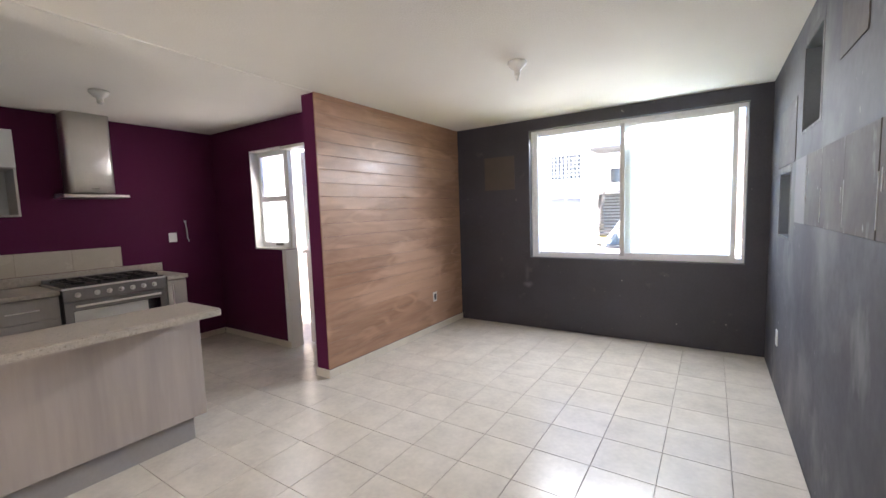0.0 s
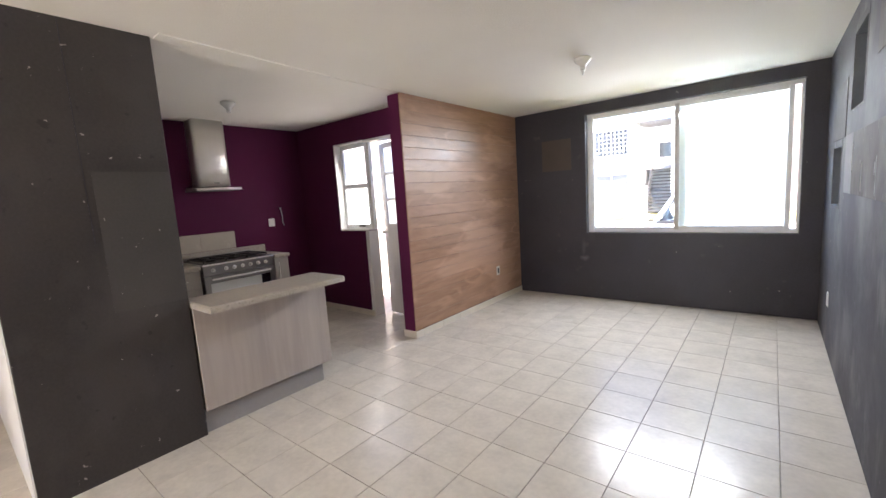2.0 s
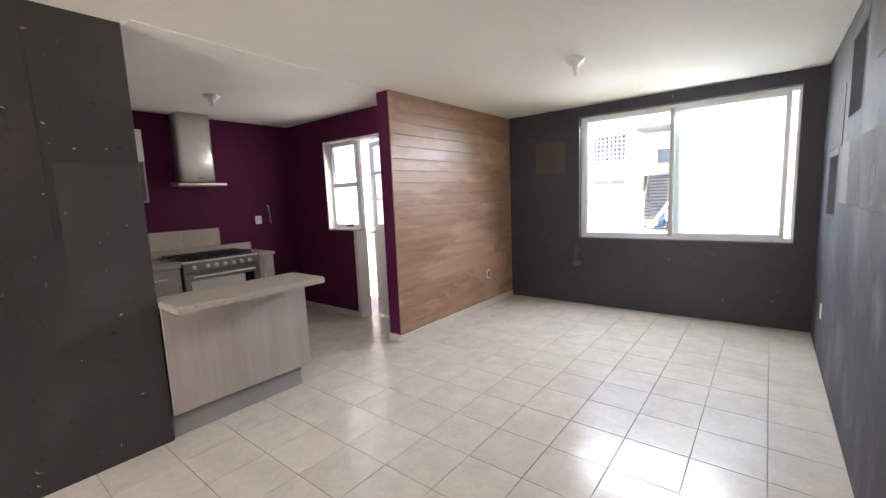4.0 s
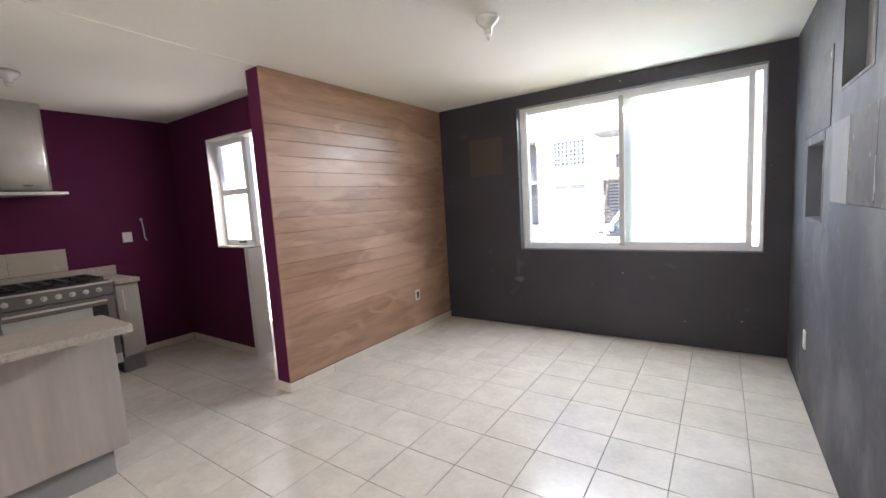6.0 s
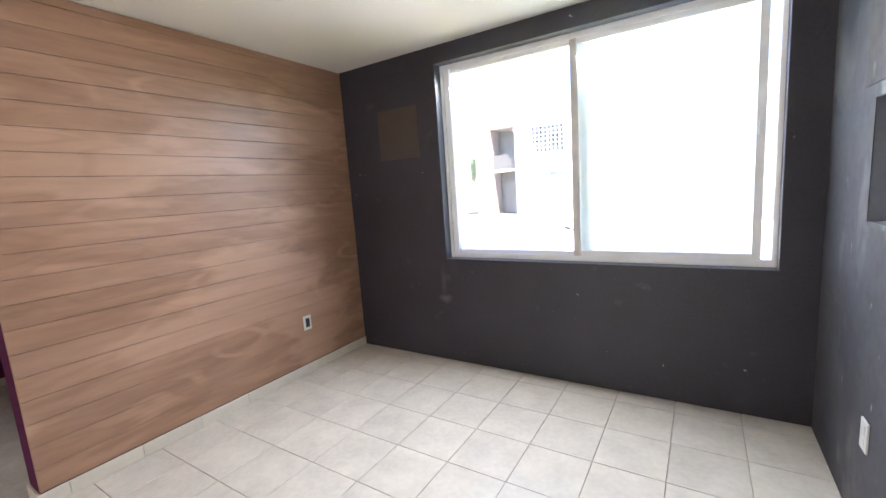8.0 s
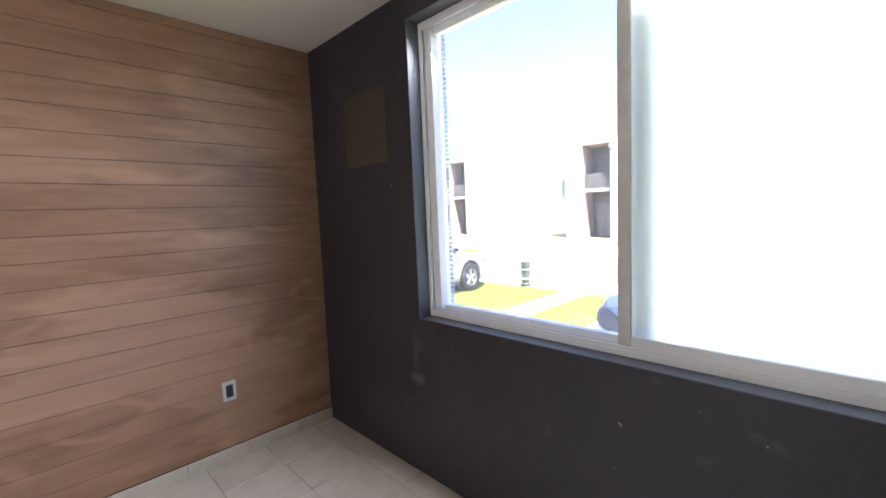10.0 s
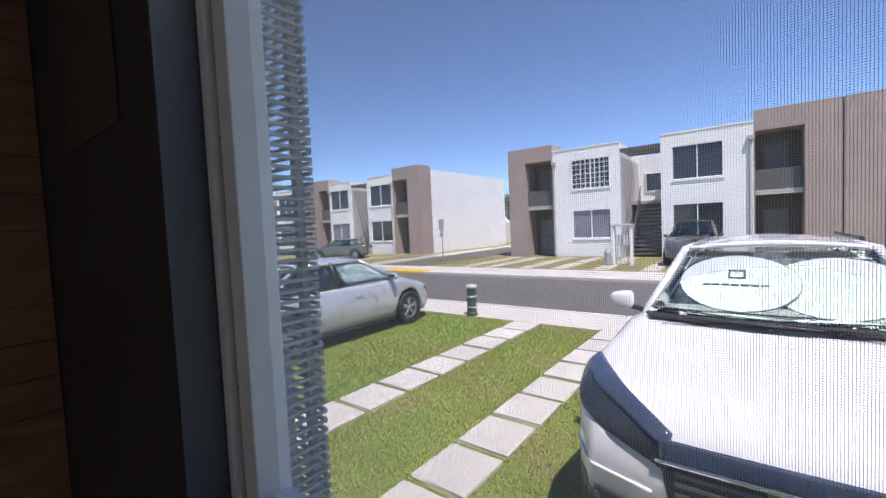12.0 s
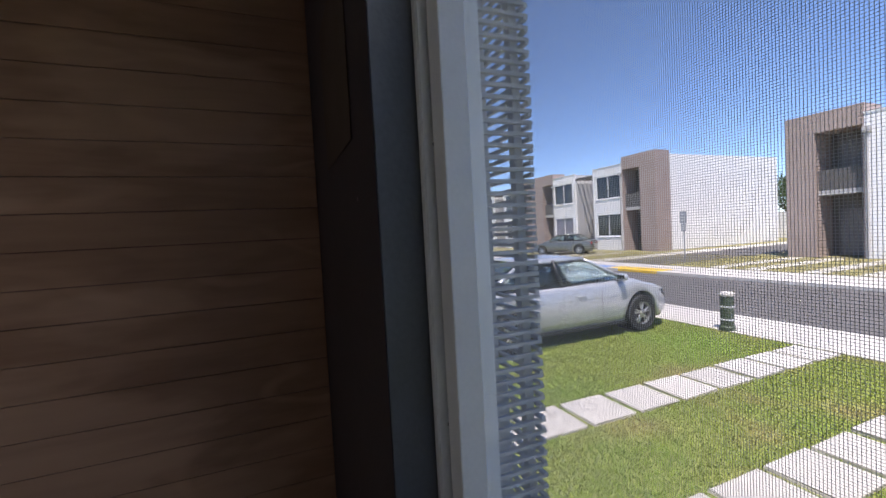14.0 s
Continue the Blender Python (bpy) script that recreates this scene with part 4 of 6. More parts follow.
def lamp_holder(x, y, bulb, label, z):
    l = empty("ceiling_lamp_holder", (x, y, z), label=label, category="lamp", group="bare ceiling lamp holders")
    part("base", lathe(bmesh.new(), [(0.066, z - 0.0005), (0.069, z - 0.014), (0.062, z - 0.026), (0.043, z - 0.046), (0.025, z - 0.056), (0.023, z - 0.075), (0.001, z - 0.076)], (x, y, 0), 28), PORCELAIN, l, smooth=True)
    part("socket_ring", lathe(bmesh.new(), [(0.0215, z - 0.0765), (0.0215, z - 0.098), (0.001, z - 0.099)], (x, y, 0), 20), PORCELAIN if not bulb else PLASTIC, l, smooth=True)
    if bulb:
        part("bulb", lathe(bmesh.new(), [(0.012, z - 0.0995), (0.014, z - 0.11), (0.011, z - 0.128), (0.001, z - 0.137)], (x, y, 0), 18), BULB, l, "small milky bulb", smooth=True)


lamp_holder(-1.144, 2.862, True, "white porcelain ceiling lamp holder with small bulb", H)
lamp_holder(-4.03, 1.34, False, "white porcelain ceiling lamp holder over the kitchen", H - 0.007)

from mathutils.bvhtree import BVHTree

# ---- outdoors: ground ----
LAWN_Y, KERB_N, KERB_F, WALK_F = 11.78, 13.10, 18.55, 20.7
structure("ground", B(-300, 300, -300, 420, GZ - 0.7, GZ - 0.14), SOIL, "ground reaching to the horizon", "ground")
structure("ground_lawn", B(-40, 25, YN + 0.179, LAWN_Y, GZ - 0.139, GZ - 0.02), SOIL, "front lawn earth with short grass", "lawn")
structure("pavement", B(-90, 60, LAWN_Y + 0.001, KERB_N - 0.16, GZ - 0.139, GZ + 0.0), CONCJ, "pale concrete pavement along the street", "pavement")
structure("road", B(-90, 60, KERB_N, KERB_F, GZ - 0.139, GZ - 0.10), ASPHALT, "worn grey asphalt street", "road")
structure("pavement_far", B(-90, 60, KERB_F + 0.16, WALK_F, GZ - 0.139, GZ + 0.0), CONCJ, "pale concrete pavement across the street", "pavement")
structure("ground_lawn_far", B(-90, 60, WALK_F + 0.001, 60, GZ - 0.139, GZ - 0.01), DRYSOIL, "dry grass in front of the far buildings", "lawn")
for nm, ya in (("kerb_near", KERB_N - 0.159), ("kerb_far", KERB_F + 0.001)):
    k = tagged(empty("trim_" + nm, (-15, ya, GZ)), label="pale concrete kerb stones", category="kerb", kind="structure")
    me_k = None
    x = -34.0
    while x < 14:
        yellow = nm == "kerb_far" and -15.6 < x < -13.2
        if me_k is None or yellow:
            ob = part("kerb_stone", B(0.006, 0.994, ya, ya + 0.158, GZ - 0.139, GZ + 0.012, 0.015, 1), YELLOW if yellow else CONC, k, "yellow painted kerb stone" if yellow else "")
            if me_k is None and not yellow:
                me_k = ob.data
        else:
            ob = new("kerb_stone", me_k)
            ob.parent, ob.matrix_parent_inverse = k, Matrix.Translation(-parent_base(k))
        ob.location = (x, 0, 0)
        x += 1.0
thing("road_marking", B(-15.7, -12.9, KERB_F + 0.17, KERB_F + 0.95, GZ + 0.0005, GZ + 0.006), YELLOW, "yellow painted crossing ramp on the far pavement", "road marking")
thing("road_marking", B(-17.6, -15.9, KERB_F + 0.20, KERB_F + 0.95, GZ + 0.0005, GZ + 0.006), BLUEP, "blue painted patch on the far pavement", "road marking")
# path and drive between the two buildings
structure("pavement_side", B(-19.6, -18.2, WALK_F + 0.002, 48, GZ - 0.138, GZ + 0.004), CONCJ, "pale concrete footpath beside the building", "pavement")
structure("road_side", B(-18.1, -14.6, WALK_F + 0.002, 48, GZ - 0.138, GZ + 0.001), ASPHALT, "narrow asphalt lane between the buildings", "road")

# stepping slabs of the parking strips
def slab_row(x0, x1, y, n, pitch, depth, label):
    row = empty("stepping_slabs", ((x0 + x1) / 2, y, GZ), label=label, category="paving", group="parking strips")
    rng = random.Random(int(abs(x0) * 100))
    for k in range(n):
        yy = y + k * pitch
        bm = B(x0, x1, yy, yy + depth, GZ - 0.06, GZ + 0.012 + rng.uniform(-0.006, 0.006), 0.012, 2)
        for v in bm.verts:
            v.co.x += 0.02 * (rng.random() - 0.5)
            v.co.y += 0.015 * (rng.random() - 0.5)
        part("slab", bm, CONC, row)


slab_row(-4.79, -4.25, 5.48, 10, 0.632, 0.555, "strip of pale square concrete slabs in the lawn")
slab_row(-3.11, -2.60, 5.48, 10, 0.632, 0.555, "second strip of pale concrete slabs in the lawn")
slab_row(-1.60, -1.08, 5.48, 10, 0.632, 0.555, "concrete slabs under the parked white car")
slab_row(-0.05, 0.47, 5.48, 10, 0.632, 0.555, "concrete slabs under the parked white car")
for x in (-12.6, -11.2, -9.4, -7.9, -6.2, -4.4, -2.6, -0.8, 1.2, -24.5, -23.0, -27.6, -26.1):
    thing("parking_strip", B(x, x + 0.62, WALK_F + 0.3, 26.6, GZ - 0.05, GZ + 0.006, 0.01, 1), CONC, "pale concrete wheel strip in dry grass", "paving", "far parking strips")


# grass blades, denser near the window
def grass(name, x0, x1, y0, y1, count, h0, h1, seed, skips, label, mat=None):
    rng = np.random.RandomState(seed)
    xs, ys = rng.uniform(x0, x1, count), rng.uniform(y0, y1, count)
    keep = np.ones(count, bool)
    for a, b, c, d in skips:
        keep &= ~((xs > a) & (xs < b) & (ys > c) & (ys < d))
    xs, ys = xs[keep], ys[keep]
    n = len(xs)
    ang, hh = rng.uniform(0, 2 * np.pi, n), rng.uniform(h0, h1, n)
    lean, wd = rng.uniform(0.2, 0.9, n) * hh, rng.uniform(0.003, 0.006, n)
    ca, sa = np.cos(ang), np.sin(ang)
    v = np.zeros((n, 4, 3))
    z0 = GZ - 0.022
    v[:, 0] = np.stack([xs - sa * wd, ys + ca * wd, np.full(n, z0)], 1)
    v[:, 1] = np.stack([xs + sa * wd, ys - ca * wd, np.full(n, z0)], 1)
    v[:, 2] = np.stack([xs + sa * wd * 0.6 + ca * lean * 0.45, ys - ca * wd * 0.6 + sa * lean * 0.45, z0 + hh * 0.7], 1)
    v[:, 3] = np.stack([xs + ca * lean, ys + sa * lean, z0 + hh], 1)
    idx = np.arange(n)[:, None] * 4
    f = np.concatenate([idx + np.array([0, 1, 2]), idx + np.array([0, 2, 3])], 0)
    me = bpy.data.meshes.new(name)
    me.from_pydata(v.reshape(-1, 3).tolist(), [], f.tolist())
    me.materials.append(mat or GRASS)
    return tagged(new(name, me), label=label, category="grass", kind="stuff")


STRIPS = [(a, b, 5.46 + k * 0.632, 5.46 + k * 0.632 + 0.58) for a, b in ((-4.8, -4.24), (-3.12, -2.59), (-1.61, -1.07), (-0.06, 0.48)) for k in range(10)]
grass("lawn_grass", -8.5, 0.6, 4.95, LAWN_Y + 0.04, 380000, 0.012, 0.036, 1, STRIPS, "short green lawn with dry yellowish patches")
grass("lawn_grass_edge", -22, -8.5, 5.5, LAWN_Y, 50000, 0.03, 0.07, 2, [], "short green lawn beyond the silver car")
grass("far_grass", -31, 3, WALK_F + 0.05, 26.9, 60000, 0.03, 0.08, 3, [], "dry short grass between the far parking strips", DRYGRASS)


# ---- far apartment buildings; built about the middle of the front, ground level ----
def apartment_building(label, grille, gap=0.95, win=(1.45, 3.45), box_end=4.55, porch_end=6.22, tower_end=7.35):
    b = empty("apartment_building", label=label, category="building", group="apartment buildings")
    D, ZT, ZB = 13.2, 6.37, 5.92

    def window(x0, x1, z0, z1, mat, bars, y=0.0):
        w = part("window", slab([x0 - 0.04, x1 + 0.04], [z0 - 0.04, z1 + 0.04], y + 0.04, y + 0.12,
                                [(x0 + 0.02, (x0 + x1) / 2 - 0.025, z0 + 0.02, z1 - 0.02), ((x0 + x1) / 2 + 0.025, x1 - 0.02, z0 + 0.02, z1 - 0.02)], on_y), ALU, b)
        for a, c in ((x0 + 0.015, (x0 + x1) / 2 - 0.02), ((x0 + x1) / 2 + 0.02, x1 - 0.015)):
            part("pane", B(a, c, y + 0.085, y + 0.095, z0 + 0.015, z1 - 0.015), mat, w)
        part("sill", B(x0 - 0.06, x1 + 0.06, y - 0.05, y + 0.039, z0 - 0.09, z0 - 0.041), WHITEH, w)
        if bars:
            bm = bmesh.new()
            for k in range(9):
                x = x0 + (x1 - x0) * k / 8
                box(bm, x - 0.014, x + 0.014, y - 0.035, y - 0.01, z0, z1)
            for k in range(7):
                z = z0 + (z1 - z0) * k / 6
                box(bm, x0 - 0.012, x1 + 0.012, y - 0.037, y - 0.034, z - 0.014, z + 0.014)
            part("window_grille", bm, ALU, w, "white metal window grille")

    for s in (-1, 1):
        def X(a, c):
            return (a, c) if s > 0 else (-c, -a)

        # tower with deep two-storey porch
        t0, t1 = X(box_end, tower_end)
        r0, r1 = X(box_end + 0.05, porch_end)
        part("tower", slab([t0, t1], [0, ZT], 0.0, 1.4, [(r0, r1, -0.01, 5.5)], on_y), BROWNH, b, "taupe rendered tower")
        part("porch_back", B(t0, t1, 1.401, D, 0, ZT - 0.25), WHITEH, b, "white rendered rear block")
        # dark sheet that puts the recess's shade on the porch back
        part("porch_lining", B(r0 + 0.005, r1 - 0.005, 1.36, 1.40, 0, 5.49), DARKH, b, "porch back wall, shade of the recess put into its colour")
        part("porch_floor", B(r0 + 0.004, r1 - 0.004, 0.25, 1.36, 2.75, 2.95), GREYH, b, "upper porch slab")
        part("porch_rail", slab([r0 + 0.01, r1 - 0.01], [2.951, 3.85], 0.26, 0.30, [], on_y), DARKH, b, "dark porch balustrade")
        for z in (0.02, 2.97):
            d0, d1 = r0 + 0.30, r0 + 1.20
            part("porch_door", B(d0, d1, 1.31, 1.359, z, z + 2.1, 0.01, 1), DOORDK, b, "dark grey entrance door")
        # white box with two stacked windows
        x0, x1 = X(gap, box_end - 0.005)
        w0, w1 = X(*win)
        part("front_wall", slab([x0, x1], [0, ZB], 0.0, 0.15, [(w0, w1, 1.03, 2.55), (w0, w1, 3.74, 5.30)], on_y), WHITEH, b, "white rendered front")
        part("block", B(x0, x1, 0.152, D, 0, ZB - 0.02), WHITEH, b)
        part("roof_edge", B(x0 - 0.02, x1 + 0.02, -0.03, 0.20, ZB, ZB + 0.06), WHITEH, b)
        window(w0, w1, 3.74, 5.30, WINDK, grille and s < 0)
        window(w0, w1, 1.03, 2.55, WINBLUE if s < 0 else WINDK, False)
        px = (box_end - 0.10) * s
        part("downpipe", tube(bmesh.new(), (px, -0.06, 0.1), (px, -0.06, 5.2), 0.05, n=10), GREYH, b, "grey rain downpipe")
        part("rain_spout", B(px - 0.12, px + 0.12, -0.16, -0.001, 5.15, 5.35, 0.01, 1), GREYH, b)
    # stair gap: back wall, landing, flight, pergola
    part("stair_back_wall", B(-gap + 0.002, gap - 0.002, 4.0, D, 0, ZB - 0.3), WHITEH, b)
    # side of the white box; the gap's shade is put in as a grey sheet
    part("stair_lining", B(-gap + 0.003, -0.90, 0.16, 3.99, 0, 5.2), GREYH, b, "rendered stair wall, shade of the gap put in as grey")
    part("landing", B(-0.90, gap - 0.01, 2.3, 3.99, 2.75, 2.92), GREYH, b)
    for k in range(13):
        part("stair_step", B(-0.45, 0.93, 0.30 + k * 0.15, 0.30 + (k + 1) * 0.15 + 0.02, k * 0.2 + 0.12, k * 0.2 + 0.21), DARKH, b, "dark stair step")
    bm = bmesh.new()
    for k in range(14):
        y = 0.3 + k * 0.15
        tube(bm, (-0.44, y, 0.2 + k * 0.2), (-0.44, y, 1.1 + k * 0.2), 0.012, n=6)
    tube(bm, (-0.44, 0.3, 1.1), (-0.44, 2.3, 3.75), 0.022, n=8)
    part("handrail", bm, DARKH, b, "dark metal stair handrail")
    for k in range(6):
        part("pergola_beam", B(-gap + 0.005, gap - 0.005, 0.10 + k * 0.42, 0.20 + k * 0.42, 5.42, 5.60), DARKH, b, "dark pergola beam")
    w = part("stair_window", slab([-0.5, 0.55], [3.5, 4.6], 3.93, 3.998, [(-0.45, 0.5, 3.56, 4.54)], on_y), ALU, b)
    part("pane", B(-0.452, 0.502, 3.96, 3.97, 3.558, 4.542), WINDK, w)
    return b


bld = apartment_building("two-storey white and taupe apartment building across the street", True)
bld.location = (-5.55, 27.0, GZ)
copy_thing(bld, Matrix.Translation((9.2, 27.0, GZ)))
row = apartment_building("two-storey white and taupe apartment building past the lane", False, 1.05, (1.40, 3.80), 4.00, 5.58, 6.85)
left_row = Matrix.Diagonal((1.0, 1.0, 1.07, 1.0))
copy_thing(row, Matrix.Translation((-41.75, 28.3, GZ)) @ left_row)
row.matrix_basis = Matrix.Translation((-27.96, 28.3, GZ)) @ left_row

# trees glimpsed between the buildings
def tree(x, y, h, seed, label):
    rng = random.Random(seed)
    t = empty("tree", (x, y, GZ), label=label, category="tree", group="far trees")
    bm = bmesh.new()
    top = Vector((x + 0.1, y, GZ + h * 0.5))
    tube(bm, (x, y, GZ - 0.02), top, 0.16, 0.09, 10)
    tips = []
    for k in range(7):
        a = k * 0.9 + rng.random()
        tip = top + Vector((math.cos(a) * h * 0.26, math.sin(a) * h * 0.26, h * (0.12 + 0.3 * rng.random())))
        tube(bm, top + Vector((0, 0, -0.3 * rng.random())), tip, 0.07, 0.02, 7)
        tips.append(tip)
    part("trunk", bm, BARK, t)
    verts, faces = [], []
    for k in range(2600):
        tip = rng.choice(tips)
        p = tip + Vector((rng.gauss(0, h * 0.10), rng.gauss(0, h * 0.10), rng.gauss(0, h * 0.075)))
        u = Vector((rng.gauss(0, 1), rng.gauss(0, 1), rng.gauss(0, 1))).normalized() * 0.11
        w = Vector((rng.gauss(0, 1), rng.gauss(0, 1), rng.gauss(0, 1))).normalized() * 0.07
        n = len(verts)
        verts += [p - u, p + w, p + u, p - w]
        faces.append((n, n + 1, n + 2, n + 3))
    me = bpy.data.meshes.new("crown")
    me.from_pydata([tuple(v) for v in verts], [], faces)
    me.materials.append(LEAF)
    cr = new("crown", me)
    cr.parent, cr.matrix_parent_inverse = t, Matrix.Translation(-t.location)


structure("wall_boundary", B(-40, -14.2, 46.0, 46.2, GZ - 0.1, GZ + 2.3), WHITEH, "low white rendered wall closing the far lane")
tree(-23.4, 49.0, 5.6, 3, "green leafy tree in the gap between buildings")
tree(-26.2, 52.0, 5.4, 5, "green leafy tree in the gap between buildings")

# street sign
def street_sign(x, y):
    s = empty("street_sign", (x, y, GZ), label="grey street sign on a slim pole", category="street sign")
    part("pole", tube(bmesh.new(), (x, y, GZ - 0.05), (x, y, GZ + 2.35), 0.03, n=10), SIGNM, s)
    for z0, z1, w in ((1.85, 2.42, 0.34), (1.45, 1.80, 0.26)):
        pl = part("sign_plate", B(x - w / 2, x + w / 2, y - 0.045, y - 0.031, GZ + z0, GZ + z1, 0.004, 1), SIGNM, s)
        for k in range(3):
            zz = GZ + z0 + (z1 - z0) * (0.25 + 0.25 * k)
            part("text_bar", B(x - w * 0.32, x + w * 0.32, y - 0.0475, y - 0.0455, zz - 0.02, zz + 0.02), PLASTIC, pl, "pale unreadable line")


street_sign(-15.5, 23.5)

# water meter post
def meter_post(x, y):
    p = empty("meter_post", (x, y, GZ), label="round dark green utility post with pale bands on the lawn edge", category="utility post")
    part("shaft", lathe(bmesh.new(), [(0.125, GZ - 0.05), (0.125, GZ + 0.06), (0.105, GZ + 0.08), (0.105, GZ + 0.60)], (x, y, 0), 24), GREENM, p)
    part("cap", lathe(bmesh.new(), [(0.118, GZ + 0.6005), (0.12, GZ + 0.64), (0.10, GZ + 0.665), (0.001, GZ + 0.67)], (x, y, 0), 24), CONC, p, "pale domed cap")
    for z in (0.17, 0.40):
        part("band", lathe(bmesh.new(), [(0.1055, GZ + z), (0.112, GZ + z + 0.005), (0.112, GZ + z + 0.025), (0.1055, GZ + z + 0.03)], (x, y, 0), 24), PIPEW, p, "pale strap")


meter_post(-5.88, 11.87)

# gas meters and low gate by the far stairs
def meter_stand(x, y):
    s = empty("meter_stand", (x, y, GZ), label="white concrete meter stand by the far stairs", category="meter stand")
    part("post", B(x - 0.40, x - 0.30, y, y + 0.25, GZ - 0.02, GZ + 1.65, 0.01, 1), WHITEH, s)
    part("post", B(x + 0.30, x + 0.40, y, y + 0.25, GZ - 0.02, GZ + 1.65, 0.01, 1), WHITEH, s)
    part("cover", B(x - 0.44, x + 0.44, y - 0.05, y + 0.3, GZ + 1.651, GZ + 1.75, 0.01, 1), GREYH, s)
    part("shelf", B(x - 0.298, x + 0.298, y + 0.02, y + 0.23, GZ + 0.85, GZ + 0.93, 0.005, 1), GREYH, s)
    for k in range(4):
        xx = x - 0.21 + k * 0.14
        part("meter", B(xx - 0.055, xx + 0.055, y + 0.05, y + 0.2, GZ + 0.931, GZ + 1.30, 0.02, 2), PIPEW, s)
        part("pipe", tube(bmesh.new(), (xx, y + 0.12, GZ), (xx, y + 0.12, GZ + 0.849), 0.02, n=8), PIPEW, s)
    bm = lathe(bmesh.new(), [(0.14, GZ), (0.15, GZ + 0.05), (0.15, GZ + 0.55), (0.08, GZ + 0.68), (0.04, GZ + 0.75)], (x - 0.62, y + 0.1, 0), 16)
    thing("gas_cylinder", bm, SIGNM, "grey gas cylinder beside the meter stand", "gas cylinder")


meter_stand(-5.45, 22.85)

# ---- slatted enclosure outside the window ----
def lattice():
    l = empty("slatted_screen", (-2.25, 5.05, GZ), label="grey slatted screen enclosure on the outside wall", category="slatted screen")
    xa, ya, z0, z1, pitch = -1.93, 5.155, GZ - 0.01, 2.9, 0.0275
    part("corner_post", B(xa - 0.036, xa - 0.012, ya - 0.036, ya - 0.012, z0, z1, 0.002, 1), LATT, l)
    part("wall_post", B(xa - 0.036, xa - 0.012, YN + 0.18, YN + 0.205, z0, z1, 0.002, 1), LATT, l)
    part("end_post", B(-2.62, -2.59, ya - 0.036, ya - 0.012, z0, z1, 0.002, 1), LATT, l)
    m1 = m2 = None
    n = int((z1 - 0.25) / pitch)
    for k in range(n):
        z = 0.25 + k * pitch
        for axis in (0, 1):
            if axis == 0:
                data = m1 or B(xa - 0.011, xa + 0.0, YN + 0.179, ya + 0.012, 0, 0.0095, 0.001, 1)
            else:
                data = m2 or B(-2.63, xa + 0.014, ya - 0.011, ya, 0.0137, 0.0232, 0.001, 1)
            if isinstance(data, bmesh.types.BMesh):
                ob = part("slat", data, LATT, l)
                if axis == 0:
                    m1 = ob.data
                else:
                    m2 = ob.data
            else:
                ob = new("slat", data)
                ob.parent, ob.matrix_parent_inverse = l, Matrix.Translation(-l.location)
            ob.location = (0, 0, z)
    thing("drain_pipe", tube(bmesh.new(), (-2.06, 5.09, GZ - 0.02), (-2.06, 5.09, 2.9), 0.024, n=16), PIPEW, "pale grey drain pipe behind the slats", "pipe")
    thing("equipment_box", B(-2.45, -2.02, YN + 0.185, 5.125, GZ - 0.02, 1.12, 0.015, 2), PIPEW, "pale grey equipment box inside the slatted enclosure", "equipment box")


lattice()


SKIN = [None]


# ---- cars, each built about the middle of its base, nose towards +y ----
def patch(bm, p00, p10, p11, p01, bulge=(0, 0, 0), nu=8, nv=6, thick=0.004):
    """A bowed sheet between four corners, with thickness."""
    p00, p10, p11, p01, bulge = map(Vector, (p00, p10, p11, p01, bulge))
    nrm = ((p10 - p00).cross(p01 - p00)).normalized() * thick
    rows = []
    for layer in (0, 1):
        g = []
        for j in range(nv + 1):
            v = j / nv
            g.append([bm.verts.new(p00.lerp(p10, i / nu).lerp(p01.lerp(p11, i / nu), v) + bulge * (math.sin(math.pi * i / nu) * (0.5 + 0.5 * math.sin(math.pi * v))) + nrm * layer)
                      for i in range(nu + 1)])
        rows.append(g)
    for g in rows:
        for j in range(nv):
            for i in range(nu):
                bm.faces.new((g[j][i], g[j][i + 1], g[j + 1][i + 1], g[j + 1][i]))
    a, b = rows
    for i in range(nu):
        for j in (0, nv):
            bm.faces.new((a[j][i], a[j][i + 1], b[j][i + 1], b[j][i]))
    for j in range(nv):
        for i in (0, nu):
            bm.faces.new((a[j][i], a[j + 1][i], b[j + 1][i], b[j][i]))
    return bm


def relaxed(g, i, j, nu, nv):
    """The mean of a grid point and its neighbours; edges slide along themselves, corners stay."""
    if i in (0, nu) and j in (0, nv):
        return g[j][i]
    if i in (0, nu):
        return g[j][i] * 0.5 + (g[j - 1][i] + g[j + 1][i]) * 0.25
    if j in (0, nv):
        return g[j][i] * 0.5 + (g[j][i - 1] + g[j][i + 1]) * 0.25
    return g[j][i] * 0.4 + (g[j][i - 1] + g[j][i + 1] + g[j - 1][i] + g[j + 1][i]) * 0.15


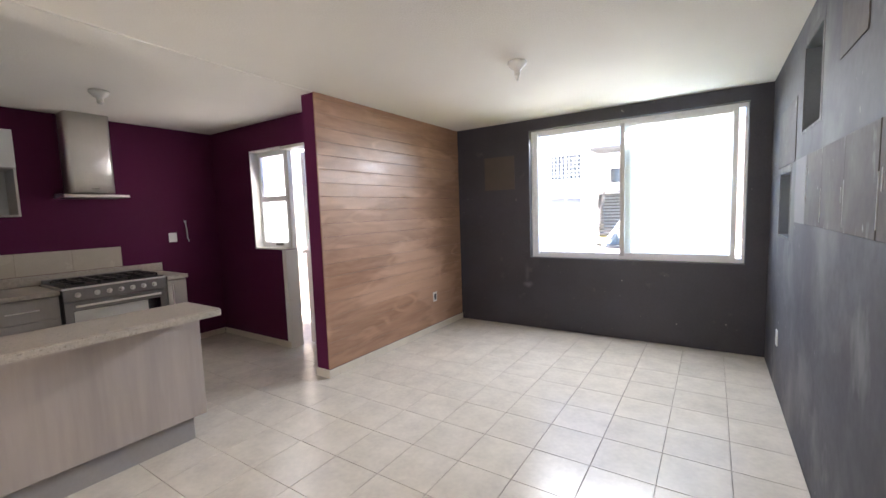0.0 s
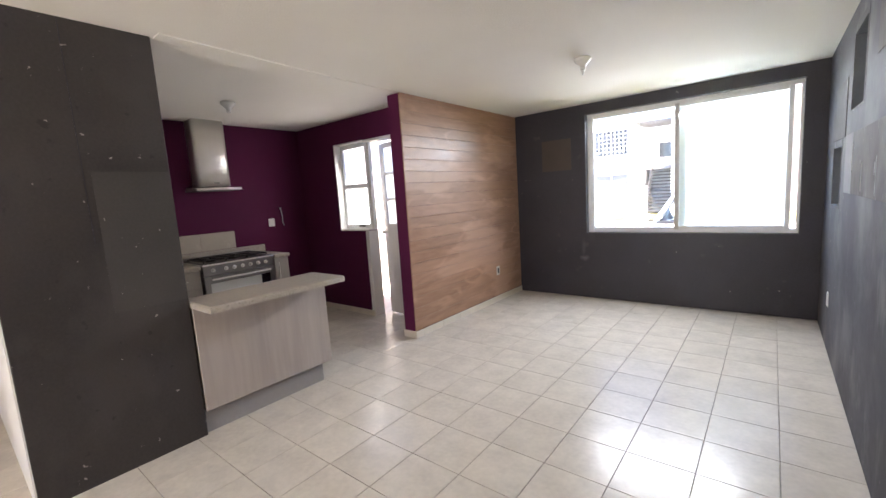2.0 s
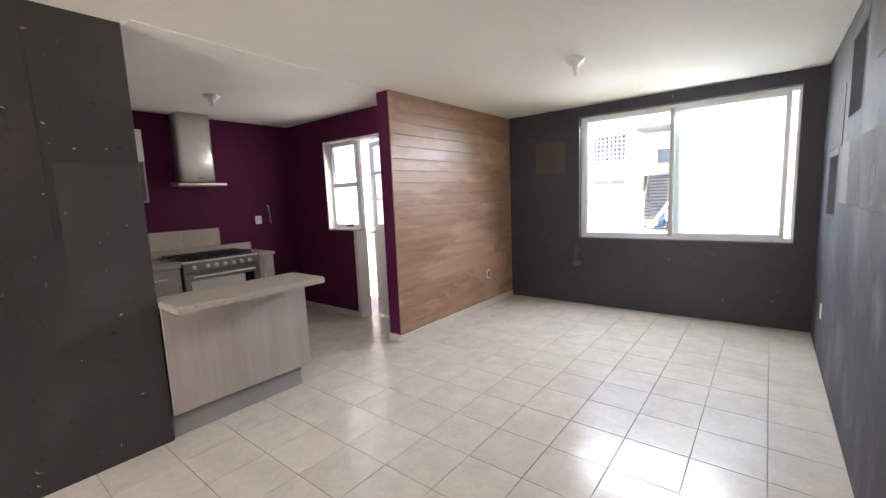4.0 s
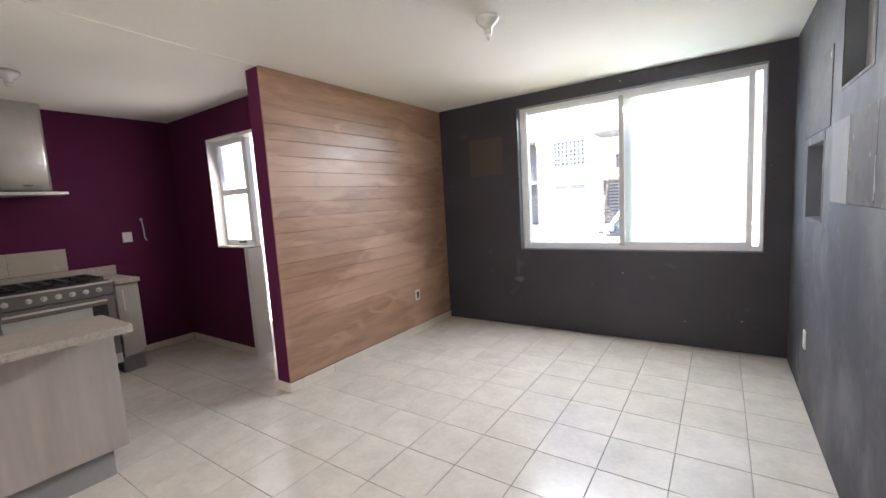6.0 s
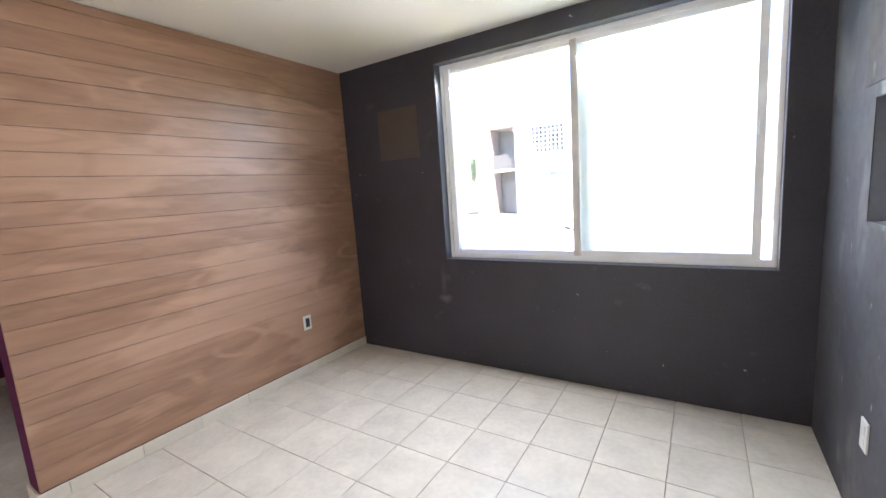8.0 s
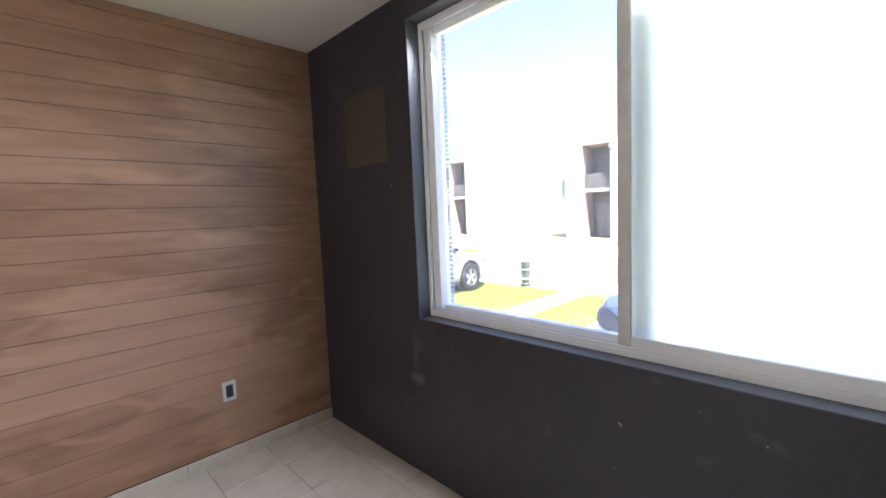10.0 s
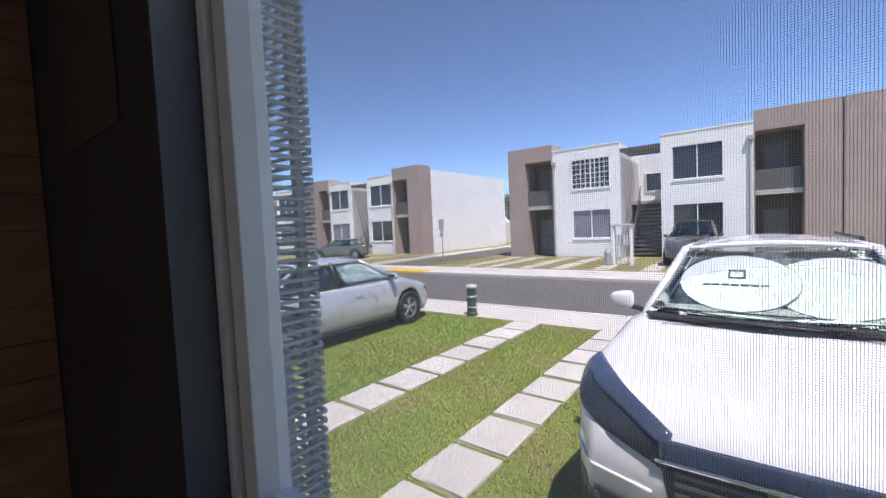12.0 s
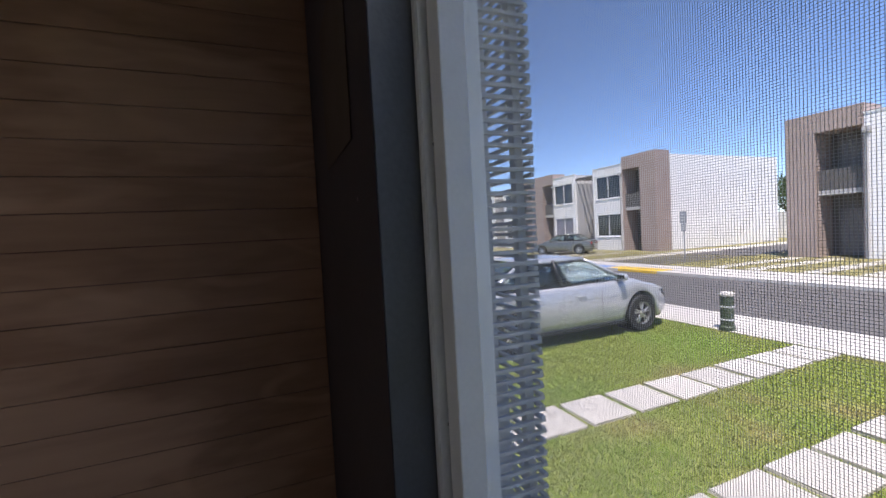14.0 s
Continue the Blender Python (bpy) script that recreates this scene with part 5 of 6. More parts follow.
def decal(tree, corners, origin_dir, nu=10, nv=4, lift=0.006, thick=0.014, bow=0.0, hub=None):
    """A panel laid on a body: corners are points near its skin, dropped on it along origin_dir."""
    d = Vector(origin_dir).normalized() if origin_dir else None
    c00, c10, c11, c01 = map(Vector, corners)
    bm = bmesh.new()
    grids = [[], []]
    for j in range(nv + 1):
        for g in grids:
            g.append([])
        for i in range(nu + 1):
            u, v = i / nu, j / nv
            p = c00.lerp(c10, u).lerp(c01.lerp(c11, u), v) + Vector((0, 0, bow * math.sin(math.pi * u)))
            hit, way = None, d
            if hub is not None:
                way = (Vector(hub) - p).normalized()
                hit = tree.ray_cast(p - way * 1.0, way)[0]
            if d is not None:
                hit = tree.ray_cast(p - d * 2.0, d)[0]
            if hit is None:
                hit, n = tree.find_nearest(p)[:2]
                way = way or -n
            grids[0][j].append(hit)
            grids[1][j].append(way)
    if d is None:
        for k in range(10):
            grids = [[[relaxed(g, i, j, nu, nv) for i in range(nu + 1)] for j in range(nv + 1)] if g is grids[1] or k < 3 else g for g in grids]
    a = [[bm.verts.new(p - w.normalized() * lift) for p, w in zip(r, q)] for r, q in zip(*grids)]
    b = [[bm.verts.new(p + w.normalized() * (thick - lift)) for p, w in zip(r, q)] for r, q in zip(*grids)]
    grids = [a, b]
    for g in grids:
        for j in range(nv):
            for i in range(nu):
                bm.faces.new((g[j][i], g[j][i + 1], g[j + 1][i + 1], g[j + 1][i]))
    for i in range(nu):
        for j in (0, nv):
            bm.faces.new((a[j][i], a[j][i + 1], b[j][i + 1], b[j][i]))
    for j in range(nv):
        for i in (0, nu):
            bm.faces.new((a[j][i], a[j + 1][i], b[j + 1][i], b[j][i]))
    return bm


def lerp_table(t, x):
    for (x0, v0), (x1, v1) in zip(t, t[1:]):
        if x <= x1:
            s = (x - x0) / (x1 - x0) if x1 > x0 else 0
            s = max(0, min(1, s))
            s = s * s * (3 - 2 * s) * 0.5 + s * 0.5
            return v0 + (v1 - v0) * s
    return t[-1][1]


def wheel(parent, x, y, r, side, name="wheel"):
    w = part(name, lathe(bmesh.new(), [(r * 0.62, -0.10), (r * 0.93, -0.105), (r, -0.08), (r, 0.08), (r * 0.93, 0.105), (r * 0.62, 0.10)], (x, y, r), 36, "x", False), RUBBER, parent, "black tyre", smooth=False)
    o = 0.092 * side
    part("rim", lathe(bmesh.new(), [(r * 0.64, o - 0.015 * side), (r * 0.65, o), (r * 0.58, o - 0.004 * side), (r * 0.56, o - 0.05 * side)], (x, y, r), 36, "x", False), RIM, w)
    part("hub_back", lathe(bmesh.new(), [(r * 0.56, o - 0.055 * side), (r * 0.55, o - 0.05 * side), (0.01, o - 0.048 * side)], (x, y, r), 30, "x"), CARBLACK, w)
    bm = bmesh.new()
    for k in range(10):
        a = 2 * math.pi * (k // 2) / 5 + (0.17 if k % 2 else -0.17)
        c, s = math.cos(a), math.sin(a)
        q = box(bmesh.new(), -0.010, 0.010, -0.016, 0.016, r * 0.10, r * 0.585, 0.004, 1)
        bmesh.ops.transform(q, matrix=Matrix.Translation((x + o - 0.022 * side, y, r)) @ Matrix.Rotation(a, 4, "X"), verts=q.verts)
        tmp = bpy.data.meshes.new("t")
        q.to_mesh(tmp)
        q.free()
        bm.from_mesh(tmp)
        bpy.data.meshes.remove(tmp)
    part("spokes", bm, RIM, w)
    part("hub_cap", lathe(bmesh.new(), [(r * 0.17, o - 0.03 * side), (r * 0.16, o - 0.008 * side), (0.005, o - 0.004 * side)], (x, y, r), 20, "x"), RIM, w)
    return w


def car(label, paint, L=4.55, W=1.80, roof=1.46, belt=0.93, hood=0.80, nose=0.66, cowl=1.02, cowl_y=0.95, ws_top=0.25, roof_end=-1.05, glass_end=-1.75,
        deck=0.98, axle_f=1.36, axle_r=-1.34, r=0.315, clear=0.20, suv=False, mirror_y=-0.28, mirror_z=0.10, blunt=0.66, corner=0.0, crown=0.036, bow=(0, 0.13, 0.03), door_y=(0.45, -0.36, -1.15)):
    c = empty("car", label=label, category="car")
    h, w2 = L / 2, W / 2
    top_t = [(-h, deck - 0.12), (-h + 0.15, deck), (glass_end, deck), (glass_end + 0.3, belt + 0.03), (cowl_y - 0.3, belt + 0.03), (cowl_y, cowl), (h - 0.55, hood), (h - 0.18, nose + 0.06), (h, nose - 0.12)]
    wid_t = [(-h, 0.80), (-h + 0.25, 0.93), (-1.0, 1.0), (1.0, 1.0), (h - 0.5, 0.955 + corner * 0.8), (h - 0.2, 0.87 + corner), (h, blunt + corner)]
    ys = sorted(set([round(-h + L * k / 56, 4) for k in range(57)]))
    bm = bmesh.new()
    rings = []
    ra = r + 0.055
    for y in ys:
        zb = clear + (0.06 if abs(y) > h - 0.3 else 0.0)
        arch = 0.0
        for ax in (axle_f, axle_r):
            d = abs(y - ax)
            if d < ra:
                arch = max(arch, r + math.sqrt(max(ra * ra - d * d, 0)))
        zt, k = lerp_table(top_t, y), lerp_table(wid_t, y) * w2
        zb = max(zb, arch)
        zs = min(zt - 0.03, belt - 0.05 if y < cowl_y else zt - 0.05)
        zm = max(zb + 0.02, (0.55 * zs + 0.45 * clear))
        ring = [(0.0, zb), (k * 0.80, zb), (k * 0.955, zb + 0.012), (k * 0.99, max(zb + 0.02, clear + 0.18)), (k, max(zb + 0.03, zm)), (k * 0.985, max(zb + 0.04, zs)), (k * 0.94, max(zb + 0.05, zt - 0.012)),
                (k * 0.85, max(zb + 0.055, zt)), (k * 0.45, max(zb + 0.06, zt + crown * 0.78)), (0.0, max(zb + 0.06, zt + crown))]
        right = [bm.verts.new((px, y, pz)) for px, pz in ring]
        left = [right[0]] + [bm.verts.new((-px, y, pz)) for px, pz in ring[1:-1]] + [right[-1]]
        rings.append((right, left))
    for (a, al), (b, bl) in zip(rings, rings[1:]):
        for k in range(len(a) - 1):
            bm.faces.new((a[k], b[k], b[k + 1], a[k + 1]))
            bm.faces.new((al[k], al[k + 1], bl[k + 1], bl[k]))
    for e in (0, -1):
        rr, ll = rings[e]
        bm.faces.new(rr + ll[-2:0:-1])
    bmesh.ops.recalc_face_normals(bm, faces=bm.faces)
    tree = BVHTree.FromBMesh(bm)
    SKIN[0] = tree
    body = part("body", bm, paint, c, smooth=True)
    # glasshouse: corner points
    wb, wr, zr = w2 * 0.88, w2 * (0.655 if suv else 0.77), roof - 0.06
    zc = cowl + 0.005
    A0, A1 = Vector((wb, cowl_y - 0.02, zc)), Vector((wr, ws_top, zr))
    Bb, Bt = Vector((wb + 0.01, -0.30, belt + 0.025)), Vector((wr + 0.01, -0.42, zr + 0.02))
    C0, C1 = Vector((wb - 0.02, glass_end, deck + 0.0)), Vector((wr - 0.02, roof_end, zr))
    F0 = Vector((wb + 0.005, cowl_y - 0.42, belt + 0.03))

    def mir(v):
        return Vector((-v.x, v.y, v.z))

    part("roof", patch(bmesh.new(), mir(C1), C1, A1, mir(A1), (0, 0, 0.075), 10, 10, 0.03), paint, c, smooth=True)
    ws = part("windshield", patch(bmesh.new(), mir(A0), A0, A1, mir(A1), bow, 12, 8, 0.005), CARGLASS, c, smooth=True)
    ws.visible_shadow = False
    g = part("added_rear_window", patch(bmesh.new(), C0, mir(C0), mir(C1), C1, (0, -0.08, 0.02), 10, 6, 0.005), CARGLASS, c, smooth=True)
    g.visible_shadow = False
    for s in (1, -1):
        q = (lambda v: v) if s > 0 else mir
        for a, b in ((A0, A1), (Bb, Bt), (C0, C1)):
            bm = bmesh.new()
            tube(bm, q(a) + Vector((0, 0, -0.05)), q(b) + Vector((0, 0, 0.01)), 0.042, 0.032, 8)
            part("pillar", bm, paint if a is not Bb else CARBLACK, c, smooth=True)
        part("roof_rail", tube(bmesh.new(), q(A1) + Vector((0, 0, 0.01)), q(C1) + Vector((0, 0, 0.01)), 0.033, n=8), paint, c, smooth=True)
        if suv:
            part("roof_bar", tube(bmesh.new(), q(A1) + Vector((-0.05 * s, -0.25, 0.075)), q(C1) + Vector((-0.05 * s, 0.2, 0.075)), 0.018, n=8), CARBLACK, c, "black roof bar")
        for a0, a1, b0, b1 in ((F0.lerp(A0, 0.75), A1, Bb, Bt), (Bb, Bt, C0, C1)):
            g = part("side_window", patch(bmesh.new(), q(a0), q(b0), q(b1), q(a1), (0.02 * s, 0, 0), 6, 4, 0.004), CARGLASS, c, smooth=True)
            g.visible_shadow = False
        part("window_trim", tube(bmesh.new(), q(A0) + Vector((0.01 * s, -0.05, -0.015)), q(C0) + Vector((0.01 * s, 0, -0.01)), 0.012, n=6), CARBLACK, c)
        # mirror
        mx, my, mz = (w2 * 0.97) * s, cowl_y + mirror_y, belt + mirror_z
        mb = bmesh.new()
        bmesh.ops.create_uvsphere(mb, u_segments=16, v_segments=10, radius=1.0, matrix=Matrix.Translation((mx + 0.085 * s, my, mz)) @ Matrix.Diagonal((0.115, 0.065, 0.078, 1)))
        for v in mb.verts:
            q = [(v.co.x - mx - 0.085 * s) / 0.115, (v.co.y - my) / 0.065, (v.co.z - mz) / 0.078]
            q = [math.copysign(abs(a) ** 0.62, a) for a in q]
            v.co = (mx + 0.085 * s + 0.11 * q[0], my + 0.06 * q[1], mz + (0.068 - 0.012 * q[0] * s) * q[2])
        for v in mb.verts:
            v.co.x = mx + 0.005 * s + (v.co.x - mx) * 0.84
        mo = part("mirror", mb, paint, c, smooth=True)
        part("mirror_glass", B(mx + 0.0 * s, mx + 0.17 * s, my - 0.068, my - 0.050, mz - 0.05, mz + 0.05, 0.006), CHROME, mo)
        part("mirror_arm", tube(bmesh.new(), (mx - 0.08 * s, my, mz - 0.075), (mx + 0.05 * s, my, mz - 0.04), 0.022, n=8), CARBLACK, mo)
        # door seams and handles
        for yy in door_y:
            part("door_seam", decal(tree, [(w2 * s, yy, clear + 0.12), (w2 * s, yy + 0.007, clear + 0.12), (w2 * s, yy + 0.007, belt - 0.03), (w2 * s, yy, belt - 0.03)], (-s, 0, 0), 1, 8, 0.0015, 0.004), CARBLACK, c)
        part("shoulder_crease", decal(tree, [(w2 * s, axle_r - 0.3, belt - 0.20), (w2 * s, axle_f + 0.1, belt - 0.23), (w2 * s, axle_f + 0.1, belt - 0.222), (w2 * s, axle_r - 0.3, belt - 0.19)], (-s, 0, 0), 16, 1, 0.004, 0.008), paint, c)
        for yy in (0.02, -1.0):
            part("door_handle", B(w2 * 0.985 * s, w2 * 1.012 * s, yy - 0.09, yy + 0.09, belt - 0.17, belt - 0.14, 0.006), paint, c)
        part("sill_trim", B(w2 * 0.93 * s, w2 * 0.985 * s, axle_r + ra + 0.02, axle_f - ra - 0.02, clear - 0.005, clear + 0.06, 0.01), CARBLACK, c)
        for ay in (axle_f, axle_r):
            wheel(c, (w2 - 0.105) * s, ay, r, s)
            well = bmesh.new()
            tube(well, ((w2 - 0.40) * s, ay, r + 0.02), ((w2 - 0.235) * s, ay, r + 0.02), ra - 0.01, n=24)
            part("wheel_well", well, CARBLACK, c)
    part("underbody", B(-w2 * 0.72, w2 * 0.72, -h + 0.25, h - 0.35, clear - 0.02, clear + 0.25, 0.03), CARBLACK, c)
    part("dashboard", B(-wb * 0.92, wb * 0.92, cowl_y - 0.62, cowl_y - 0.16, belt - 0.12, belt + 0.05, 0.04), CARBLACK, c)
    for s in (1, -1):
        part("seat", B(0.36 * s - 0.23, 0.36 * s + 0.23, -0.45, -0.25, belt - 0.2, belt + 0.26, 0.06), CARBLACK, c)
        part("headrest", B(0.36 * s - 0.12, 0.36 * s + 0.12, -0.46, -0.36, belt + 0.27, belt + 0.42, 0.03), CARBLACK, c)
    for s in (1, -1):
        part("tail_light", B(w2 * 0.55 * s, w2 * 0.85 * s, -h - 0.01, -h + 0.10, deck - 0.28, deck - 0.12, 0.02), REDL, c)
        if not suv:
            part("headlight", decal(tree, [(w2 * 0.42 * s, h, nose - 0.16), (w2 * 0.84 * s, h - 0.3, nose - 0.10), (w2 * 0.86 * s, h - 0.5, nose + 0.03), (w2 * 0.46 * s, h, nose - 0.07)], (-0.45 * s, -1, -0.15), 8, 3, 0.005, 0.012),
                 LAMPG, c, smooth=True)
    if not suv:
        part("lower_grille", B(-w2 * 0.5, w2 * 0.5, h - 0.10, h + 0.005, 0.28, 0.42, 0.02), CARBLACK, c)
    return c


silver = car("silver sedan parked on the neighbouring lawn", SILVERCAR, roof=1.44, belt=0.93, hood=0.84, nose=0.66, cowl=0.99, cowl_y=1.16, ws_top=0.22, axle_f=1.38, r=0.33)
silver.matrix_basis = Matrix.Translation((-7.50, 9.30, GZ))
far1 = car("grey-green sedan parked before a far building", GREENCAR, L=4.4, roof=1.44)
far1.matrix_basis = Matrix.Translation((-25.6, 24.2, GZ)) @ Matrix.Rotation(radians(122), 4, "Z")
far2 = car("dark grey car parked by the far stairs", DARKCAR, L=4.3, W=1.85, roof=1.75, belt=1.08, hood=1.02, nose=0.85, cowl=1.15, r=0.36, clear=0.28, suv=True)
far2.matrix_basis = Matrix.Translation((-3.0, 24.65, GZ)) @ Matrix.Rotation(radians(180), 4, "Z")


def white_suv():
    L, W = 4.34, 1.84
    c = car("white compact suv parked facing the window, with sunshades", WHITECAR, L=L, W=W, roof=1.68, belt=1.08, hood=1.05, nose=0.955, cowl=1.18, cowl_y=0.86, ws_top=0.10,
            roof_end=-1.45, glass_end=-1.95, deck=1.10, axle_f=1.30, axle_r=-1.28, r=0.34, clear=0.24, suv=True, mirror_y=-0.05, mirror_z=0.20, blunt=0.74, corner=0.155, crown=0.010, bow=(0, 0.20, 0.0))
    c.name = "suv"
    h, w2, skin = L / 2, W / 2, SKIN[0]
    front = (0, -1, 0)
    for s in (1, -1):
        slant = (-0.75 * s, -1, -0.1)
        hl = part("headlight", decal(skin, [(0.44 * s, h, 0.69), (0.90 * s, h - 0.40, 0.825), (0.885 * s, h - 0.58, 1.015), (0.42 * s, h - 0.04, 0.845)], None, 30, 12, 0.014, 0.05, 0.0, (0.1 * s, h - 0.95, 0.30)), LAMPG, c, "smoked glass headlight", smooth=True)
        part("light_strip", decal(skin, [(0.44 * s, h, 0.795), (0.885 * s, h - 0.53, 0.955), (0.89 * s, h - 0.61, 1.03), (0.42 * s, h - 0.04, 0.87)], None, 30, 4, 0.022, 0.05, 0.0, (0.1 * s, h - 0.95, 0.30)), GRILLE, hl, "dark strip over the lamp, reflected sky blue put into its colour", smooth=True)
        fog = part("fog_light_pod", decal(skin, [(w2 * 0.58 * s, h, 0.34), (w2 * 0.93 * s, h - 0.25, 0.37), (w2 * 0.95 * s, h - 0.3, 0.52), (w2 * 0.66 * s, h, 0.50)], slant, 8, 4, 0.006, 0.014), CARBLACK, c, "black fog light surround", smooth=True)
        d = Vector(slant).normalized()
        at = skin.ray_cast(Vector((w2 * 0.80 * s, h - 0.1, 0.44)) - d * 2, d)[0]
        if at is not None:
            part("fog_light", tube(bmesh.new(), at + d * 0.02, at - d * 0.008, 0.045, 0.040, 18), LAMPG, fog)
        part("bumper_crease", decal(skin, [(w2 * 0.56 * s, h, 0.56), (w2 * 0.97 * s, h - 0.45, 0.66), (w2 * 0.97 * s, h - 0.45, 0.675), (w2 * 0.56 * s, h, 0.58)], slant, 10, 1, 0.012, 0.02), WHITECAR, c, smooth=True)
    part("grille_bar", decal(skin, [(-w2 * 0.52, h, 0.765), (w2 * 0.52, h, 0.765), (w2 * 0.52, h, 0.855), (-w2 * 0.52, h, 0.855)], None, 20, 5, 0.022, 0.05, -0.01), GRILLE, c, "glossy black grille bar, reflected sky blue put into its colour", smooth=True)
    part("grille_strip", decal(skin, [(-w2 * 0.54, h, 0.742), (w2 * 0.54, h, 0.742), (w2 * 0.54, h, 0.760), (-w2 * 0.54, h, 0.760)], front, 20, 1, 0.026, 0.04), CHROME, c, "bright strip under the grille bar", smooth=True)
    part("grille", decal(skin, [(-w2 * 0.46, h, 0.46), (w2 * 0.46, h, 0.46), (w2 * 0.52, h, 0.74), (-w2 * 0.52, h, 0.74)], front, 14, 5, 0.005, 0.014), CARBLACK, c, "black grille", smooth=True)
    for k in range(5):
        z = 0.49 + k * 0.05
        part("grille_slat", decal(skin, [(-w2 * 0.45, h, z), (w2 * 0.45, h, z), (w2 * 0.45, h, z + 0.018), (-w2 * 0.45, h, z + 0.018)], front, 14, 1, 0.012, 0.018), STEELDK, c)
    part("lower_intake", decal(skin, [(-w2 * 0.5, h, 0.29), (w2 * 0.5, h, 0.29), (w2 * 0.46, h, 0.41), (-w2 * 0.46, h, 0.41)], front, 12, 3, 0.005, 0.014), CARBLACK, c, smooth=True)
    part("emblem", decal(skin, [(-0.07, h, 0.69), (0.07, h, 0.69), (0.06, h, 0.775), (-0.06, h, 0.775)], front, 2, 2, 0.022, 0.03), CHROME, c, "plain bright emblem plate")
    for x0 in (-0.55, 0.12):
        bm = bmesh.new()
        tube(bm, (x0 - 0.05, 1.06, 1.205), (x0 + 0.50, 1.05, 1.225), 0.009, n=6)
        part("wiper", bm, CARBLACK, c, "black wiper arm")
    part("cowl_panel", patch(bmesh.new(), (-w2 * 0.86, 0.85, 1.197), (w2 * 0.86, 0.85, 1.197), (w2 * 0.80, 0.98, 1.188), (-w2 * 0.80, 0.98, 1.188), (0, 0.17, 0.006), 12, 2, 0.008), CARBLACK, c, "black cowl panel", smooth=True)
    m = Matrix.Translation((-0.85, 6.62 + L / 2, GZ)) @ Matrix.Rotation(radians(180), 4, "Z")
    c.matrix_basis = m
    # folding sunshades behind the windscreen, resting on the dashboard
    slope = math.atan2(0.86 - 0.10, 1.62 - 1.18)
    for cx, cz in ((-0.215, 0.0), (0.345, -0.03)):
        rim = bmesh.new()
        n = 40
        pts = [Vector((cx + 0.375 * math.cos(2 * math.pi * k / n), 0.235 * math.sin(2 * math.pi * k / n), cz)) for k in range(n)]
        face = bmesh.new()
        lo = [face.verts.new(p + Vector((0, 0, -0.004))) for p in pts]
        f = face.faces.new(lo)
        ex = bmesh.ops.extrude_face_region(face, geom=[f])
        bmesh.ops.translate(face, vec=(0, 0, 0.008), verts=[v for v in ex["geom"] if isinstance(v, bmesh.types.BMVert)])
        for a, b in zip(pts, pts[1:] + pts[:1]):
            tube(rim, a, b, 0.005, n=6, cap=False)
        bar = bmesh.new()
        for k in range(7):
            box(bar, cx - 0.22 + k * 0.061, cx - 0.22 + k * 0.061 + 0.05, -0.028, -0.010, cz + 0.0045, cz + 0.0065)
        sq = slab([cx - 0.055, cx + 0.055], [0.035, 0.105], cz + 0.0045, cz + 0.0065, [(cx - 0.042, cx + 0.042, 0.047, 0.093)], lambda u, v, t: (u, v, t))
        sh = empty("sunshade", label="round pale folding sunshade behind the windscreen", category="sunshade", group="sunshades in the white car")
        turn = m @ Matrix.Translation((0, 0.50, 1.40)) @ Matrix.Rotation(-(math.pi / 2 - slope) - radians(28), 4, "X") @ Matrix.Rotation(math.pi, 4, "Z")
        pieces = [(face, "fabric", SHADE, ""), (rim, "rim", CARBLACK, "dark wire rim")]
        if cx < 0:
            pieces += [(bar, "print_bar", CARBLACK, "dark unreadable printed line"), (sq, "print_mark", CARBLACK, "plain dark printed mark")]
        for q, nm, mt, lb in pieces:
            bmesh.ops.transform(q, matrix=turn, verts=q.verts)
            part(nm, q, mt, sh, lb)
    return c


white_suv()

# ---- pieces: boards, skirting, floor tiles ----
def boards():
    holder = tagged(empty("wall_boards", (XW, 3.58, 0.08)), label="brown-stained horizontal pine boards on the partition", category="wood cladding", kind="structure")
    z, k = 0.078, 0
    rng = random.Random(8)
    while z < H - 0.01:
        z1 = min(z + 0.1185, H - 0.002)
        d, gap = rng.uniform(0, 0.0012), rng.uniform(0.0008, 0.0013)
        ob = part("board", B(XW - 0.013, XW - d, 2.413, YN - 0.002, z + gap, z1 - gap, rng.uniform(0.0010, 0.0016), 1), WOOD, holder)
        z, k = z1, k + 1


boards()


